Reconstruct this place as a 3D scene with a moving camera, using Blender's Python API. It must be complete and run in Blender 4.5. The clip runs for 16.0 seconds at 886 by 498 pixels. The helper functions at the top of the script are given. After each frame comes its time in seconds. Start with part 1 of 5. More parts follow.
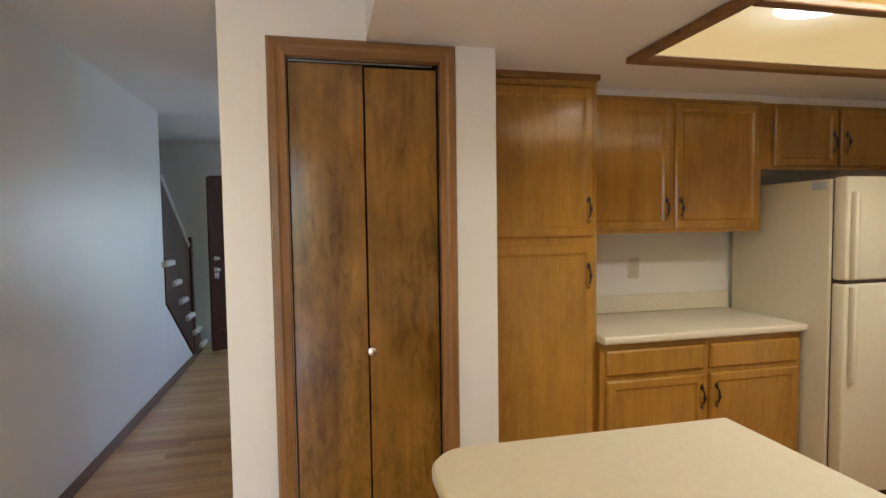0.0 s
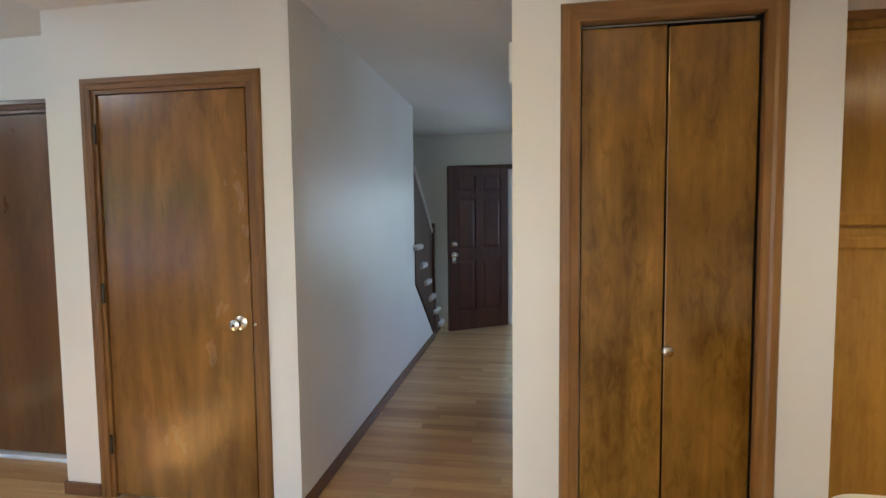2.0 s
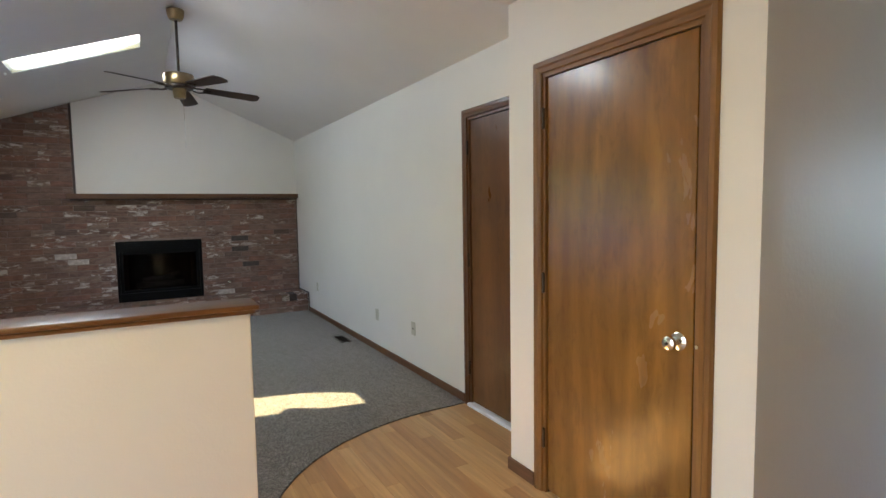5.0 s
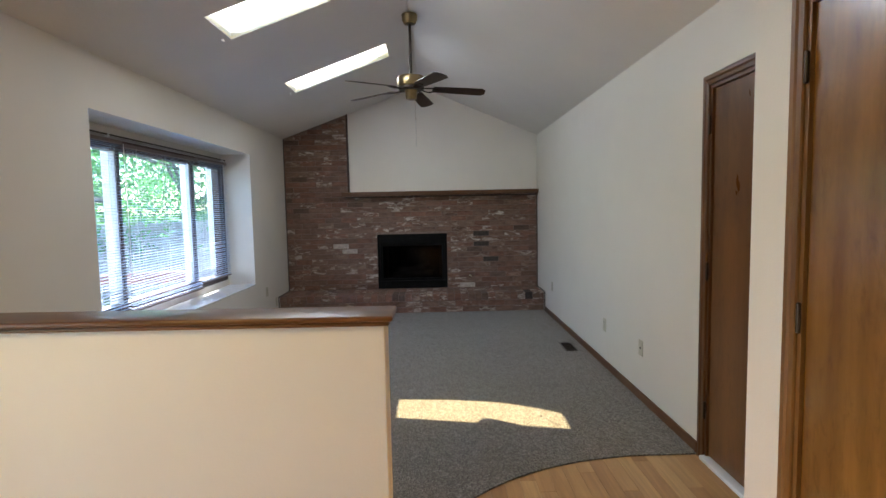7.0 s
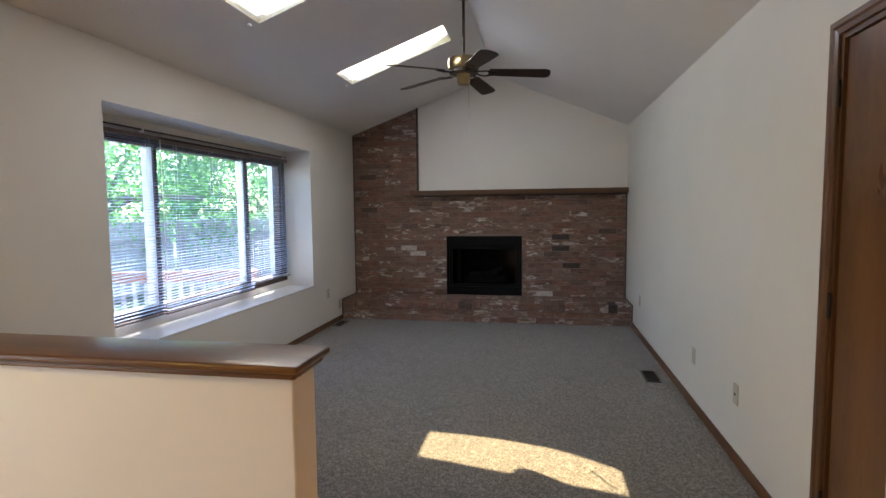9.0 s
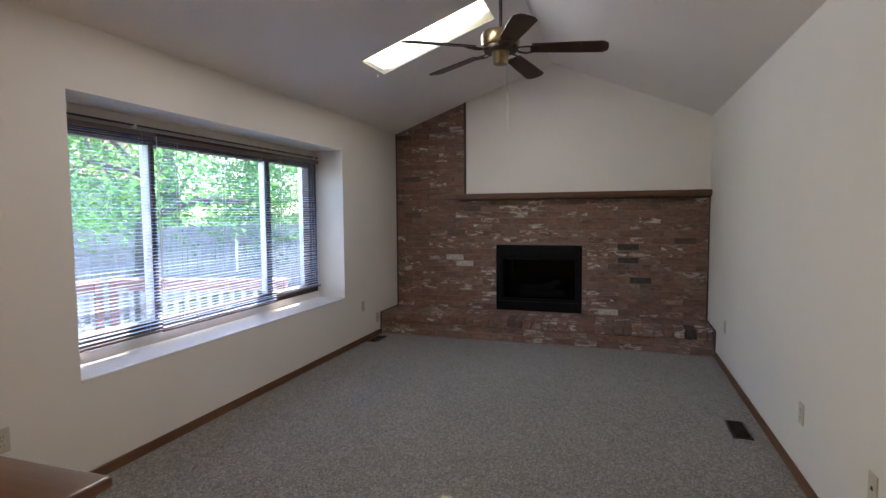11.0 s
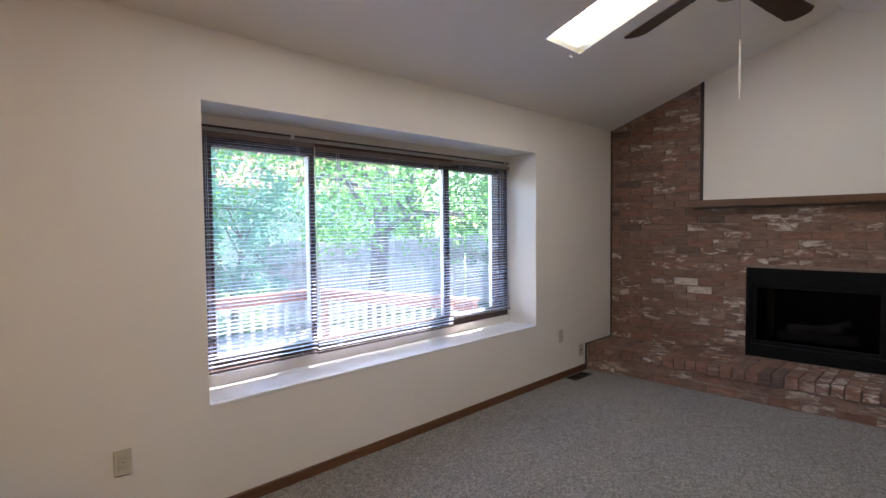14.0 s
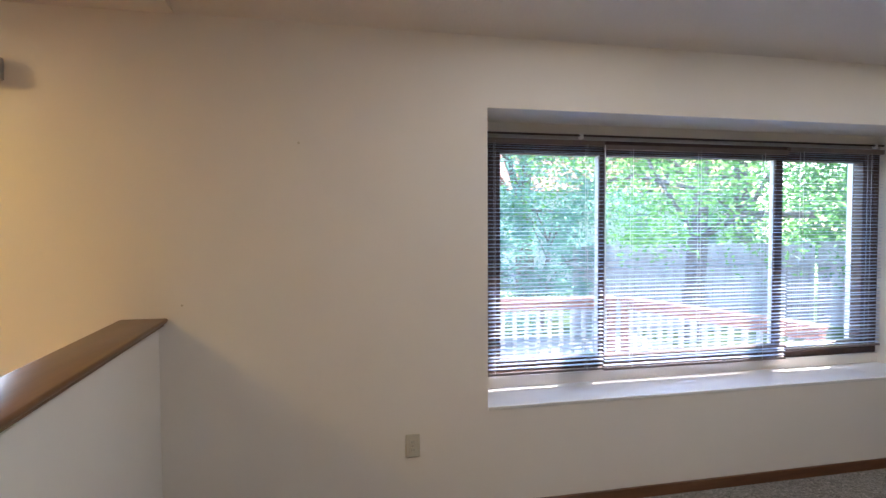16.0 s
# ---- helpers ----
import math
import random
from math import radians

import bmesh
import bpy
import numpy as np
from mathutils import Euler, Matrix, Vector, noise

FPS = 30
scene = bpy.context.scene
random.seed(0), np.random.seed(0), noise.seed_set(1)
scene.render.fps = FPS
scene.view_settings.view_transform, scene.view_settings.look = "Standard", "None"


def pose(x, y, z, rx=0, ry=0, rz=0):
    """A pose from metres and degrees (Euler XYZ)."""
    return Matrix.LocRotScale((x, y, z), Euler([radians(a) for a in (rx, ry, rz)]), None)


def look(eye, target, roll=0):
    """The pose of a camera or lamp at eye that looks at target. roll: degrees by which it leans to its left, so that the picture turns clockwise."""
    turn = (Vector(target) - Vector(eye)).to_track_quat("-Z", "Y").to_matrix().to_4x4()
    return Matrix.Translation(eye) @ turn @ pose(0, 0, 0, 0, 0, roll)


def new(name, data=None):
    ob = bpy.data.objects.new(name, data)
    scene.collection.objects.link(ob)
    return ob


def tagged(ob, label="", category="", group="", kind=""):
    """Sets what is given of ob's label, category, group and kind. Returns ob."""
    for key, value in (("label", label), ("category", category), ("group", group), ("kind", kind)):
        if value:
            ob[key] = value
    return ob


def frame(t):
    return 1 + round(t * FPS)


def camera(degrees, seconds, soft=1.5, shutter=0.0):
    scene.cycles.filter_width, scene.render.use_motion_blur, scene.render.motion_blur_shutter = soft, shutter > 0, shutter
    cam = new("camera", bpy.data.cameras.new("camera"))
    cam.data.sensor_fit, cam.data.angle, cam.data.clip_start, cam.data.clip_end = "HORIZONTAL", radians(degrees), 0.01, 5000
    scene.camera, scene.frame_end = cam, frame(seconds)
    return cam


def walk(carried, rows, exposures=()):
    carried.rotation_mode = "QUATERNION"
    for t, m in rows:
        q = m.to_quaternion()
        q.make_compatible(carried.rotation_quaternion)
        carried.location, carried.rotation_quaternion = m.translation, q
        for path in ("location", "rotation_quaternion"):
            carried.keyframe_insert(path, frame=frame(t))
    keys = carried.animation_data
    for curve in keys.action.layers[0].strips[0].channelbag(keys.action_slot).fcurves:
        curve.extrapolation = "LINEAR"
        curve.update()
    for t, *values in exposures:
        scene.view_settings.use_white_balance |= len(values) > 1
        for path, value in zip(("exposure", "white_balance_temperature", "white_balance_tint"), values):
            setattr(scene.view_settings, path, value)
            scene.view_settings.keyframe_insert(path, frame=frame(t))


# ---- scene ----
cam = camera(80.4, 16.0)
PATH = [
    (0, (-0.087, 0.291, 1.447), (0.352, 2.239, 1.342), -0.8),
    (0.5, (-0.156, 0.325, 1.443), (0.087, 2.306, 1.327), -0.7),
    (1, (-0.228, 0.359, 1.435), (-0.176, 2.354, 1.311), -0.7),
    (1.5, (-0.309, 0.399, 1.428), (-0.434, 2.391, 1.301), -0.6),
    (2, (-0.356, 0.44, 1.426), (-0.696, 2.407, 1.292), -0.6),
    (2.5, (-0.382, 0.518, 1.432), (-0.996, 2.416, 1.295), -0.6),
    (3, (-0.39, 0.602, 1.427), (-1.294, 2.381, 1.288), -0.6),
    (3.5, (-0.414, 0.687, 1.416), (-1.557, 2.322, 1.271), -0.7),
    (4, (-0.472, 0.804, 1.42), (-1.833, 2.262, 1.272), -0.9),
    (4.5, (-0.503, 0.918, 1.401), (-2.067, 2.156, 1.258), -0.7),
    (5, (-0.514, 1.039, 1.412), (-2.248, 2.022, 1.26), -0.9),
    (5.2, (-0.529, 1.106, 1.409), (-2.329, 1.964, 1.259), -1.0),
    (7.3, (-0.882, 1.633, 1.426), (-2.875, 1.555, 1.269), -1.0),
    (7.5, (-0.921, 1.695, 1.429), (-2.91, 1.551, 1.272), -0.9),
    (8, (-1.104, 1.804, 1.412), (-3.081, 1.54, 1.258), -0.8),
    (8.5, (-1.296, 1.873, 1.422), (-3.265, 1.56, 1.269), -0.7),
    (9, (-1.449, 1.945, 1.426), (-3.41, 1.578, 1.273), -0.6),
    (11.5, (-2.406, 2.095, 1.447), (-4.277, 1.399, 1.318), -0.4),
    (12, (-2.609, 2.112, 1.461), (-4.453, 1.347, 1.339), -0.4),
    (12.5, (-2.792, 2.071, 1.453), (-4.591, 1.203, 1.339), -0.4),
    (13, (-2.935, 2.027, 1.462), (-4.639, 0.985, 1.354), -0.5),
    (13.5, (-3.042, 2.03, 1.441), (-4.629, 0.817, 1.346), -0.6),
    (14, (-3.16, 2.066, 1.452), (-4.578, 0.658, 1.366), -0.6),
    (14.5, (-3.249, 2.09, 1.457), (-4.428, 0.476, 1.376), -0.5),
    (15, (-3.319, 2.035, 1.446), (-4.256, 0.269, 1.376), -0.5),
    (15.5, (-3.38, 1.963, 1.463), (-4.066, 0.086, 1.393), -0.3),
    (16, (-3.41, 1.947, 1.471), (-3.818, -0.01, 1.401), -0.3),
]
walk(cam, [(t, look(eye, target, roll)) for t, eye, target, roll in PATH], [(0, 3.05, 5580, 15), (1.5, 2.97, 5480, 13), (3, 3.01, 5400, 14), (4, 3.04, 5700, 15), (5.2, 3.04, 5900, 14), (8.5, 2.72, 6120, 19), (12, 2.78, 6380, 24), (14, 3.0, 6480, 25), (16, 2.96, 6350, 23)])

# ---- light ----
SUN_DIR = Vector((-0.69, -0.424, 1.0)).normalized()      # towards the sun
world = bpy.data.worlds.new("sky")
scene.world = world
world.use_nodes = True
wn = world.node_tree
sky = wn.nodes.new("ShaderNodeTexSky")
sky.sky_type = "NISHITA"
sky.sun_disc = False
sky.sun_elevation = math.asin(SUN_DIR.z)
sky.sun_rotation = math.atan2(SUN_DIR.x, SUN_DIR.y)
wn.links.new(sky.outputs[0], wn.nodes["Background"].inputs[0])
wn.nodes["Background"].inputs[1].default_value = 0.15

sun_data = bpy.data.lights.new("sun", "SUN")
sun_data.energy, sun_data.angle, sun_data.color = 5.0, radians(0.5), (1.0, 0.96, 0.90)
new("sun", sun_data).matrix_world = look(SUN_DIR * 30, (0, 0, 0))


def area_lamp(name, eye, target, sx, sy, watts, color, spread=180):
    data = bpy.data.lights.new(name, "AREA")
    data.shape, data.size, data.size_y, data.energy, data.color = "RECTANGLE", sx, sy, watts, color
    data.spread = radians(spread)
    ob = new(name, data)
    ob.matrix_world = look(eye, target)
    return ob


# ---- plan ----
FPX = -8.387                      # brick face
YS, YN = -0.60, 3.012             # window wall, long wall
EAVE, RY, RZ = 2.44, 1.345, 3.14  # eaves, ridge
VX = -2.73                        # where the vault ends and the flat ceiling begins
DY = 2.70                         # closet door wall
PY = 2.22                         # pantry wall
PX0, PX1 = -0.426, 0.562
KY = 3.0                          # kitchen back wall
KX = 3.40                         # kitchen side wall
KZ = 2.10                         # dropped kitchen ceiling
HX0, HX1 = -1.44, -1.485          # hall wall, near and far end
EY = 7.20                         # entry wall
SKY = [(-6.58, -6.15), (-4.80, -4.35)]
SKY_Y = (0.075, 1.085)
WX0, WX1, WZ0, WZ1, WY = -7.005, -4.172, 0.563, 2.086, -0.98


def slope(y):
    return EAVE + (RZ - EAVE) * ((y - YS) / (RY - YS) if y < RY else (YN - y) / (YN - RY))


for x0, x1 in SKY:
    ym = sum(SKY_Y) / 2
    c = Vector(((x0 + x1) / 2, ym, slope(ym) + 0.002))
    area_lamp("skylight_daylight", c, c + Vector((0, 0.347, -1)), (x1 - x0) * 0.8, (SKY_Y[1] - SKY_Y[0]) * 0.9, 2.2, (0.82, 0.91, 1.0))
area_lamp("window_daylight", (-5.6, -1.75, 2.42), (-5.6, 0.4, 0.6), 2.5, 0.5, 7.5, (0.44, 0.72, 1.0))
area_lamp("patio_daylight", (-1.45, YS - 0.05, 1.1), (-1.45, 1, 1.0), 1.0, 1.9, 0.70, (1.0, 0.94, 0.84), 115)
area_lamp("sidelight_daylight", (-0.42, EY + 0.35, 1.3), (-0.6, 5, 0.6), 0.3, 1.7, 0.35, (0.80, 0.91, 1.0), 140)
# Lamp for an assumed front room out of view; brightens the hall wall.
area_lamp("front_room_daylight", (1.35, EY + 0.02, 1.35), (0.9, 4.6, 1.3), 1.7, 1.2, 5.2, (0.64, 0.75, 1.0))
# Unseen lamp, inferred from warm light on the half wall.
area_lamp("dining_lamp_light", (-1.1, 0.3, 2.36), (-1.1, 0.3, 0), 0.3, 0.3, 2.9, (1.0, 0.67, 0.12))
# Added in the light well's unseen bay, as the panel glows too weakly.
area_lamp("kitchen_tube_light", (1.87, 1.25, 2.30), (1.87, 1.25, 0), 1.2, 0.3, 3.6, (1.0, 0.90, 0.68))


# ---- materials ----
def nodes_of(name, rough=0.5, metal=0.0):
    m = bpy.data.materials.new(name)
    m.use_nodes = True
    nt = m.node_tree
    b = nt.nodes["Principled BSDF"]
    b.inputs["Roughness"].default_value = rough
    b.inputs["Metallic"].default_value = metal
    return m, nt, b


def add(nt, kind, **values):
    n = nt.nodes.new(kind)
    for k, v in values.items():
        n.inputs[k.replace("_", " ")].default_value = v
    return n


def coords(nt, scale=(1, 1, 1), jitter=False):
    tc = nt.nodes.new("ShaderNodeTexCoord")
    mp = nt.nodes.new("ShaderNodeMapping")
    mp.inputs["Scale"].default_value = scale
    nt.links.new(tc.outputs["Object"], mp.inputs["Vector"])
    if jitter:
        oi = nt.nodes.new("ShaderNodeObjectInfo")
        mul = nt.nodes.new("ShaderNodeVectorMath")
        mul.operation = "SCALE"
        mul.inputs[0].default_value = (37.0, 53.0, 71.0)
        nt.links.new(oi.outputs["Random"], mul.inputs["Scale"])
        nt.links.new(mul.outputs[0], mp.inputs["Location"])
    return mp.outputs[0]


def ramp(nt, fac, stops):
    r = nt.nodes.new("ShaderNodeValToRGB")
    while len(r.color_ramp.elements) < len(stops):
        r.color_ramp.elements.new(0.5)
    for e, (p, c) in zip(r.color_ramp.elements, stops):
        e.position, e.color = p, (*c, 1)
    nt.links.new(fac, r.inputs[0])
    return r.outputs[0]


def mix(nt, kind, fac, a, b):
    n = nt.nodes.new("ShaderNodeMix")
    n.data_type, n.blend_type = "RGBA", kind
    for s, v in ((n.inputs[0], fac), (n.inputs[6], a), (n.inputs[7], b)):
        if isinstance(v, (int, float)):
            s.default_value = v
        elif isinstance(v, tuple):
            s.default_value = (*v, 1)
        else:
            nt.links.new(v, s)
    return n.outputs[2]


def bump(nt, b, height, strength, distance):
    n = nt.nodes.new("ShaderNodeBump")
    n.inputs["Strength"].default_value, n.inputs["Distance"].default_value = strength, distance
    nt.links.new(height, n.inputs["Height"])
    nt.links.new(n.outputs[0], b.inputs["Normal"])


def noise_tex(nt, vec, scale, detail=4.0, rough=0.55, distort=0.0):
    n = add(nt, "ShaderNodeTexNoise", Scale=scale, Detail=detail, Roughness=rough, Distortion=distort)
    nt.links.new(vec, n.inputs["Vector"])
    return n.outputs["Fac"]


def paint(name, color, rough=0.6, grain=0.15, size=90.0):
    """Rolled wall paint: faint unevenness and an orange-peel relief."""
    m, nt, b = nodes_of(name, rough)
    v = coords(nt)
    big = noise_tex(nt, v, 1.3, 3)
    c = ramp(nt, big, [(0.3, tuple(x * 0.95 for x in color)), (0.7, color)])
    nt.links.new(c, b.inputs["Base Color"])
    fine = noise_tex(nt, v, size, 3)
    bump(nt, b, fine, grain, 0.004)
    rr = nt.nodes.new("ShaderNodeMapRange")
    rr.inputs["To Min"].default_value, rr.inputs["To Max"].default_value = rough - 0.06, rough + 0.08
    nt.links.new(noise_tex(nt, v, 6.0, 3), rr.inputs["Value"])
    nt.links.new(rr.outputs[0], b.inputs["Roughness"])
    return m


def wood(name, light, dark, axis="z", rough=0.3, blotch=0.5, fine=60.0, coat=0.0, jitter=False, cathedral=1.0, cloud=4.5, long=0.5, pores=0.5, edge=(0.33, 0.62), swirl=0.5, fleck=0.0, figure=None):
    """Stained wood: long grain along one axis, pores, and uneven stain."""
    m, nt, b = nodes_of(name, rough)
    sc = {"x": (0.06, 1, 1), "y": (1, 0.06, 1), "z": (1, 1, 0.06)}[axis]
    v = coords(nt, sc, jitter)
    grain = noise_tex(nt, v, fine, 6, 0.65, 0.4)
    bands = noise_tex(nt, v, 7.0 * cathedral, 3, 0.5, 1.2)
    v2 = coords(nt, {"x": (long, 1, 1), "y": (1, long, 1), "z": (1, 1, long)}[axis], jitter)
    stain = noise_tex(nt, v2, cloud, 5, 0.6, swirl)
    c = ramp(nt, bands, [(0.25, dark), (0.55, tuple((p + q) / 2 for p, q in zip(light, dark))), (0.8, light)])
    c = mix(nt, "MULTIPLY", pores, c, ramp(nt, grain, [(0.3, (0.45, 0.4, 0.35)), (0.6, (1, 1, 1))]))
    c = mix(nt, "MULTIPLY", blotch, c, ramp(nt, stain, [(edge[0], (0.3, 0.25, 0.2)), (edge[1], (1.0, 1.0, 1.0))]))
    if figure:
        # flat-sawn flame figure: stretched rings round a point of the sheet
        vf = nt.nodes.new("ShaderNodeMapping")
        vf.inputs["Location"].default_value = (-figure[0] * 5.0, 0, -figure[1] * 0.9)
        vf.inputs["Scale"].default_value = (5.0, 0.0, 0.9)
        tc = nt.nodes.new("ShaderNodeTexCoord")
        nt.links.new(tc.outputs["Object"], vf.inputs["Vector"])
        rings = add(nt, "ShaderNodeTexWave", Scale=0.55, Distortion=2.6, Detail=3.0, Detail_Scale=1.4)
        rings.wave_type, rings.rings_direction = "RINGS", "SPHERICAL"
        nt.links.new(vf.outputs[0], rings.inputs["Vector"])
        c = mix(nt, "MULTIPLY", 0.55, c, ramp(nt, rings.outputs["Fac"], [(0.1, (0.72, 0.66, 0.58)), (0.75, (1.08, 1.08, 1.06))]))
    if fleck:
        v3 = coords(nt, {"x": (0.3, 1, 1), "y": (1, 0.3, 1), "z": (1, 1, 0.3)}[axis], jitter)
        spots = noise_tex(nt, v3, 34.0, 5, 0.62, 0.8)
        drift = noise_tex(nt, v3, 6.0, 3, 0.5, 0.6)
        c = mix(nt, "MULTIPLY", fleck, c, ramp(nt, mix(nt, "MULTIPLY", 1.0, spots, drift), [(0.13, (0.30, 0.22, 0.16)), (0.24, (1.0, 1.0, 1.0)), (0.40, (1.25, 1.2, 1.1))]))
    nt.links.new(c, b.inputs["Base Color"])
    rr = nt.nodes.new("ShaderNodeMapRange")
    rr.inputs["To Min"].default_value, rr.inputs["To Max"].default_value = rough - 0.05, rough + 0.12
    nt.links.new(stain, rr.inputs["Value"])
    nt.links.new(rr.outputs[0], b.inputs["Roughness"])
    b.inputs["Coat Weight"].default_value, b.inputs["Coat Roughness"].default_value = coat, 0.11
    bump(nt, b, grain, 0.12, 0.002)
    return m


def plain(name, color, rough=0.5, metal=0.0, var=0.12, scale=12.0, relief=0.0):
    m, nt, b = nodes_of(name, rough, metal)
    v = coords(nt)
    n = noise_tex(nt, v, scale, 5)
    nt.links.new(ramp(nt, n, [(0.3, tuple(x * (1 - var) for x in color)), (0.7, tuple(min(1, x * (1 + var * 0.5)) for x in color))]), b.inputs["Base Color"])
    if relief:
        bump(nt, b, noise_tex(nt, v, scale * 12, 4), relief, 0.003)
    return m


def glow(name, color, strength):
    m, nt, b = nodes_of(name)
    b.inputs["Emission Color"].default_value = (*color, 1)
    b.inputs["Emission Strength"].default_value = strength
    return m


def glass_material(name, tint=(1, 1, 1), gloss=0.03, haze=0.0):
    m, nt, b = nodes_of(name)
    nt.nodes.remove(b)
    tr = nt.nodes.new("ShaderNodeBsdfTransparent")
    tr.inputs[0].default_value = (*tint, 1)
    gl = nt.nodes.new("ShaderNodeBsdfGlossy")
    gl.inputs["Roughness"].default_value = 0.02
    fr = nt.nodes.new("ShaderNodeLayerWeight")
    pw = nt.nodes.new("ShaderNodeMath")
    pw.operation, pw.inputs[1].default_value = "POWER", 4.0
    nt.links.new(fr.outputs["Facing"], pw.inputs[0])
    sc = nt.nodes.new("ShaderNodeMath")
    sc.operation, sc.inputs[1].default_value, sc.inputs[2].default_value = "MULTIPLY_ADD", gloss * 16, gloss
    nt.links.new(pw.outputs[0], sc.inputs[0])
    mx = nt.nodes.new("ShaderNodeMixShader")
    nt.links.new(sc.outputs[0], mx.inputs[0])
    nt.links.new(tr.outputs[0], mx.inputs[1])
    nt.links.new(gl.outputs[0], mx.inputs[2])
    out = mx.outputs[0]
    if haze:
        # pale blue scatter mixed into the pane, standing in for glare and haze
        veil = nt.nodes.new("ShaderNodeBsdfTranslucent")
        veil.inputs[0].default_value = (0.62, 0.78, 1.0, 1)
        over = nt.nodes.new("ShaderNodeMixShader")
        over.inputs[0].default_value = haze
        nt.links.new(out, over.inputs[1])
        nt.links.new(veil.outputs[0], over.inputs[2])
        out = over.outputs[0]
    nt.links.new(out, nt.nodes["Material Output"].inputs[0])
    return m


M_WALL = paint("wall_paint", (0.765, 0.725, 0.668), 0.48)
M_HALL = paint("satin_hall_paint", (0.765, 0.725, 0.668), 0.34, 0.3, 45.0)
M_CEIL = paint("ceiling_paint", (0.775, 0.74, 0.705), 0.75, 0.5, 60.0)
M_DOOR = wood("stained_birch_veneer", (0.35, 0.168, 0.031), (0.21, 0.096, 0.018), "z", 0.22, 0.42, 55, 0.45, False, 0.8, 3.2, 0.35, 0.2, fleck=0.35, figure=(-1.98, 0.95))
M_DOOR.node_tree.nodes["Principled BSDF"].inputs["Coat Roughness"].default_value = 0.15
M_DOOR_DARK = wood("dark_stained_birch_veneer", (0.225, 0.102, 0.032), (0.125, 0.054, 0.018), "z", 0.26, 0.3, 55, 0.15, False, 0.6, 2.6, 0.35, 0.2, fleck=0.35)
M_BIFOLD = wood("blotchy_birch_veneer", (0.365, 0.182, 0.024), (0.18, 0.083, 0.012), "z", 0.2, 0.55, 45, 0.4, False, 1.1, 4.0, 0.6, 0.3, (0.35, 0.60), 0.3, fleck=0.55)
M_CASING = wood("casing_wood", (0.31, 0.148, 0.036), (0.15, 0.067, 0.017), "z", 0.4, 0.3, 80, 0.0)
M_CASING_X = wood("casing_wood_long", (0.31, 0.148, 0.036), (0.15, 0.067, 0.017), "x", 0.4, 0.3, 80, 0.0)
M_CASING_GOLD = wood("golden_casing_wood", (0.38, 0.185, 0.045), (0.18, 0.08, 0.02), "z", 0.34, 0.3, 80, 0.1)
M_CASING_GOLD_X = wood("golden_casing_wood_long", (0.38, 0.185, 0.045), (0.18, 0.08, 0.02), "x", 0.34, 0.3, 80, 0.1)
M_CASING_DARK = wood("dark_casing_wood", (0.19, 0.082, 0.027), (0.095, 0.039, 0.014), "z", 0.3, 0.3, 80, 0.2)
M_CASING_DARK_X = wood("dark_casing_wood_long", (0.19, 0.082, 0.027), (0.095, 0.039, 0.014), "x", 0.3, 0.3, 80, 0.2)
M_CAP = wood("cap_wood", (0.21, 0.09, 0.026), (0.095, 0.038, 0.012), "y", 0.33, 0.35, 70, 0.12)
M_BASE_X = wood("baseboard_wood_x", (0.21, 0.092, 0.038), (0.115, 0.049, 0.022), "x", 0.4, 0.3, 70)
M_BASE_Y = wood("baseboard_wood_y", (0.21, 0.092, 0.038), (0.115, 0.049, 0.022), "y", 0.4, 0.3, 70)
M_CAB = wood("honey_cabinet_wood", (0.47, 0.242, 0.027), (0.36, 0.176, 0.019), "z", 0.16, 0.3, 60, 0.7, False, 0.6, 4.0, 0.5, 0.25, fleck=0.25)
M_ENTRY = wood("dark_mahogany", (0.12, 0.045, 0.02), (0.06, 0.022, 0.011), "z", 0.35, 0.3, 60)
# Handrail sheen is painted in: the whole rail takes a pale tone.
M_RAIL = plain("sheen_pale_handrail", (0.34, 0.28, 0.25), 0.4, 0, 0.2, 10)
M_STAIRWOOD = wood("stair_wood", (0.10, 0.042, 0.018), (0.05, 0.02, 0.01), "z", 0.65, 0.3, 60)
M_STAIRWOOD.node_tree.nodes["Principled BSDF"].inputs["Specular IOR Level"].default_value = 0.2
M_COUNTER = plain("cream_laminate", (0.66, 0.60, 0.46), 0.33, 0, 0.05, 60)
M_FRIDGE = plain("almond_enamel", (0.64, 0.58, 0.44), 0.35, 0, 0.04, 30, 0.05)
M_PLASTIC = plain("almond_plastic", (0.52, 0.48, 0.38), 0.4, 0, 0.05, 20)
M_SLOT = plain("dark_slot", (0.03, 0.03, 0.03), 0.6)
M_NICKEL = plain("satin_nickel", (0.75, 0.70, 0.60), 0.18, 1.0, 0.1)
M_BRASS = plain("antique_brass", (0.33, 0.25, 0.135), 0.3, 1.0, 0.25)
M_BRONZE = plain("dark_bronze", (0.06, 0.045, 0.035), 0.4, 0.8, 0.3)
M_STEEL = plain("steel_strip", (0.6, 0.6, 0.62), 0.3, 1.0, 0.1)
M_ALU = plain("bright_aluminium", (0.80, 0.83, 0.88), 0.4, 0.2, 0.08)
M_BLADE = wood("fan_blade_veneer", (0.075, 0.04, 0.022), (0.035, 0.018, 0.011), "x", 0.4, 0.4, 60)
M_BLACK = plain("black_metal_and_gap_shade", (0.004, 0.004, 0.0042), 0.6, 0.0, 0.3, 20)
M_BLACK.node_tree.nodes["Principled BSDF"].inputs["Specular IOR Level"].default_value = 0.12
M_SOOT = plain("sooty_firebox", (0.035, 0.032, 0.03), 0.9, 0, 0.5, 10, 0.4)
M_LOG = plain("fire_log", (0.15, 0.125, 0.11), 0.9, 0, 0.5, 14, 0.6)
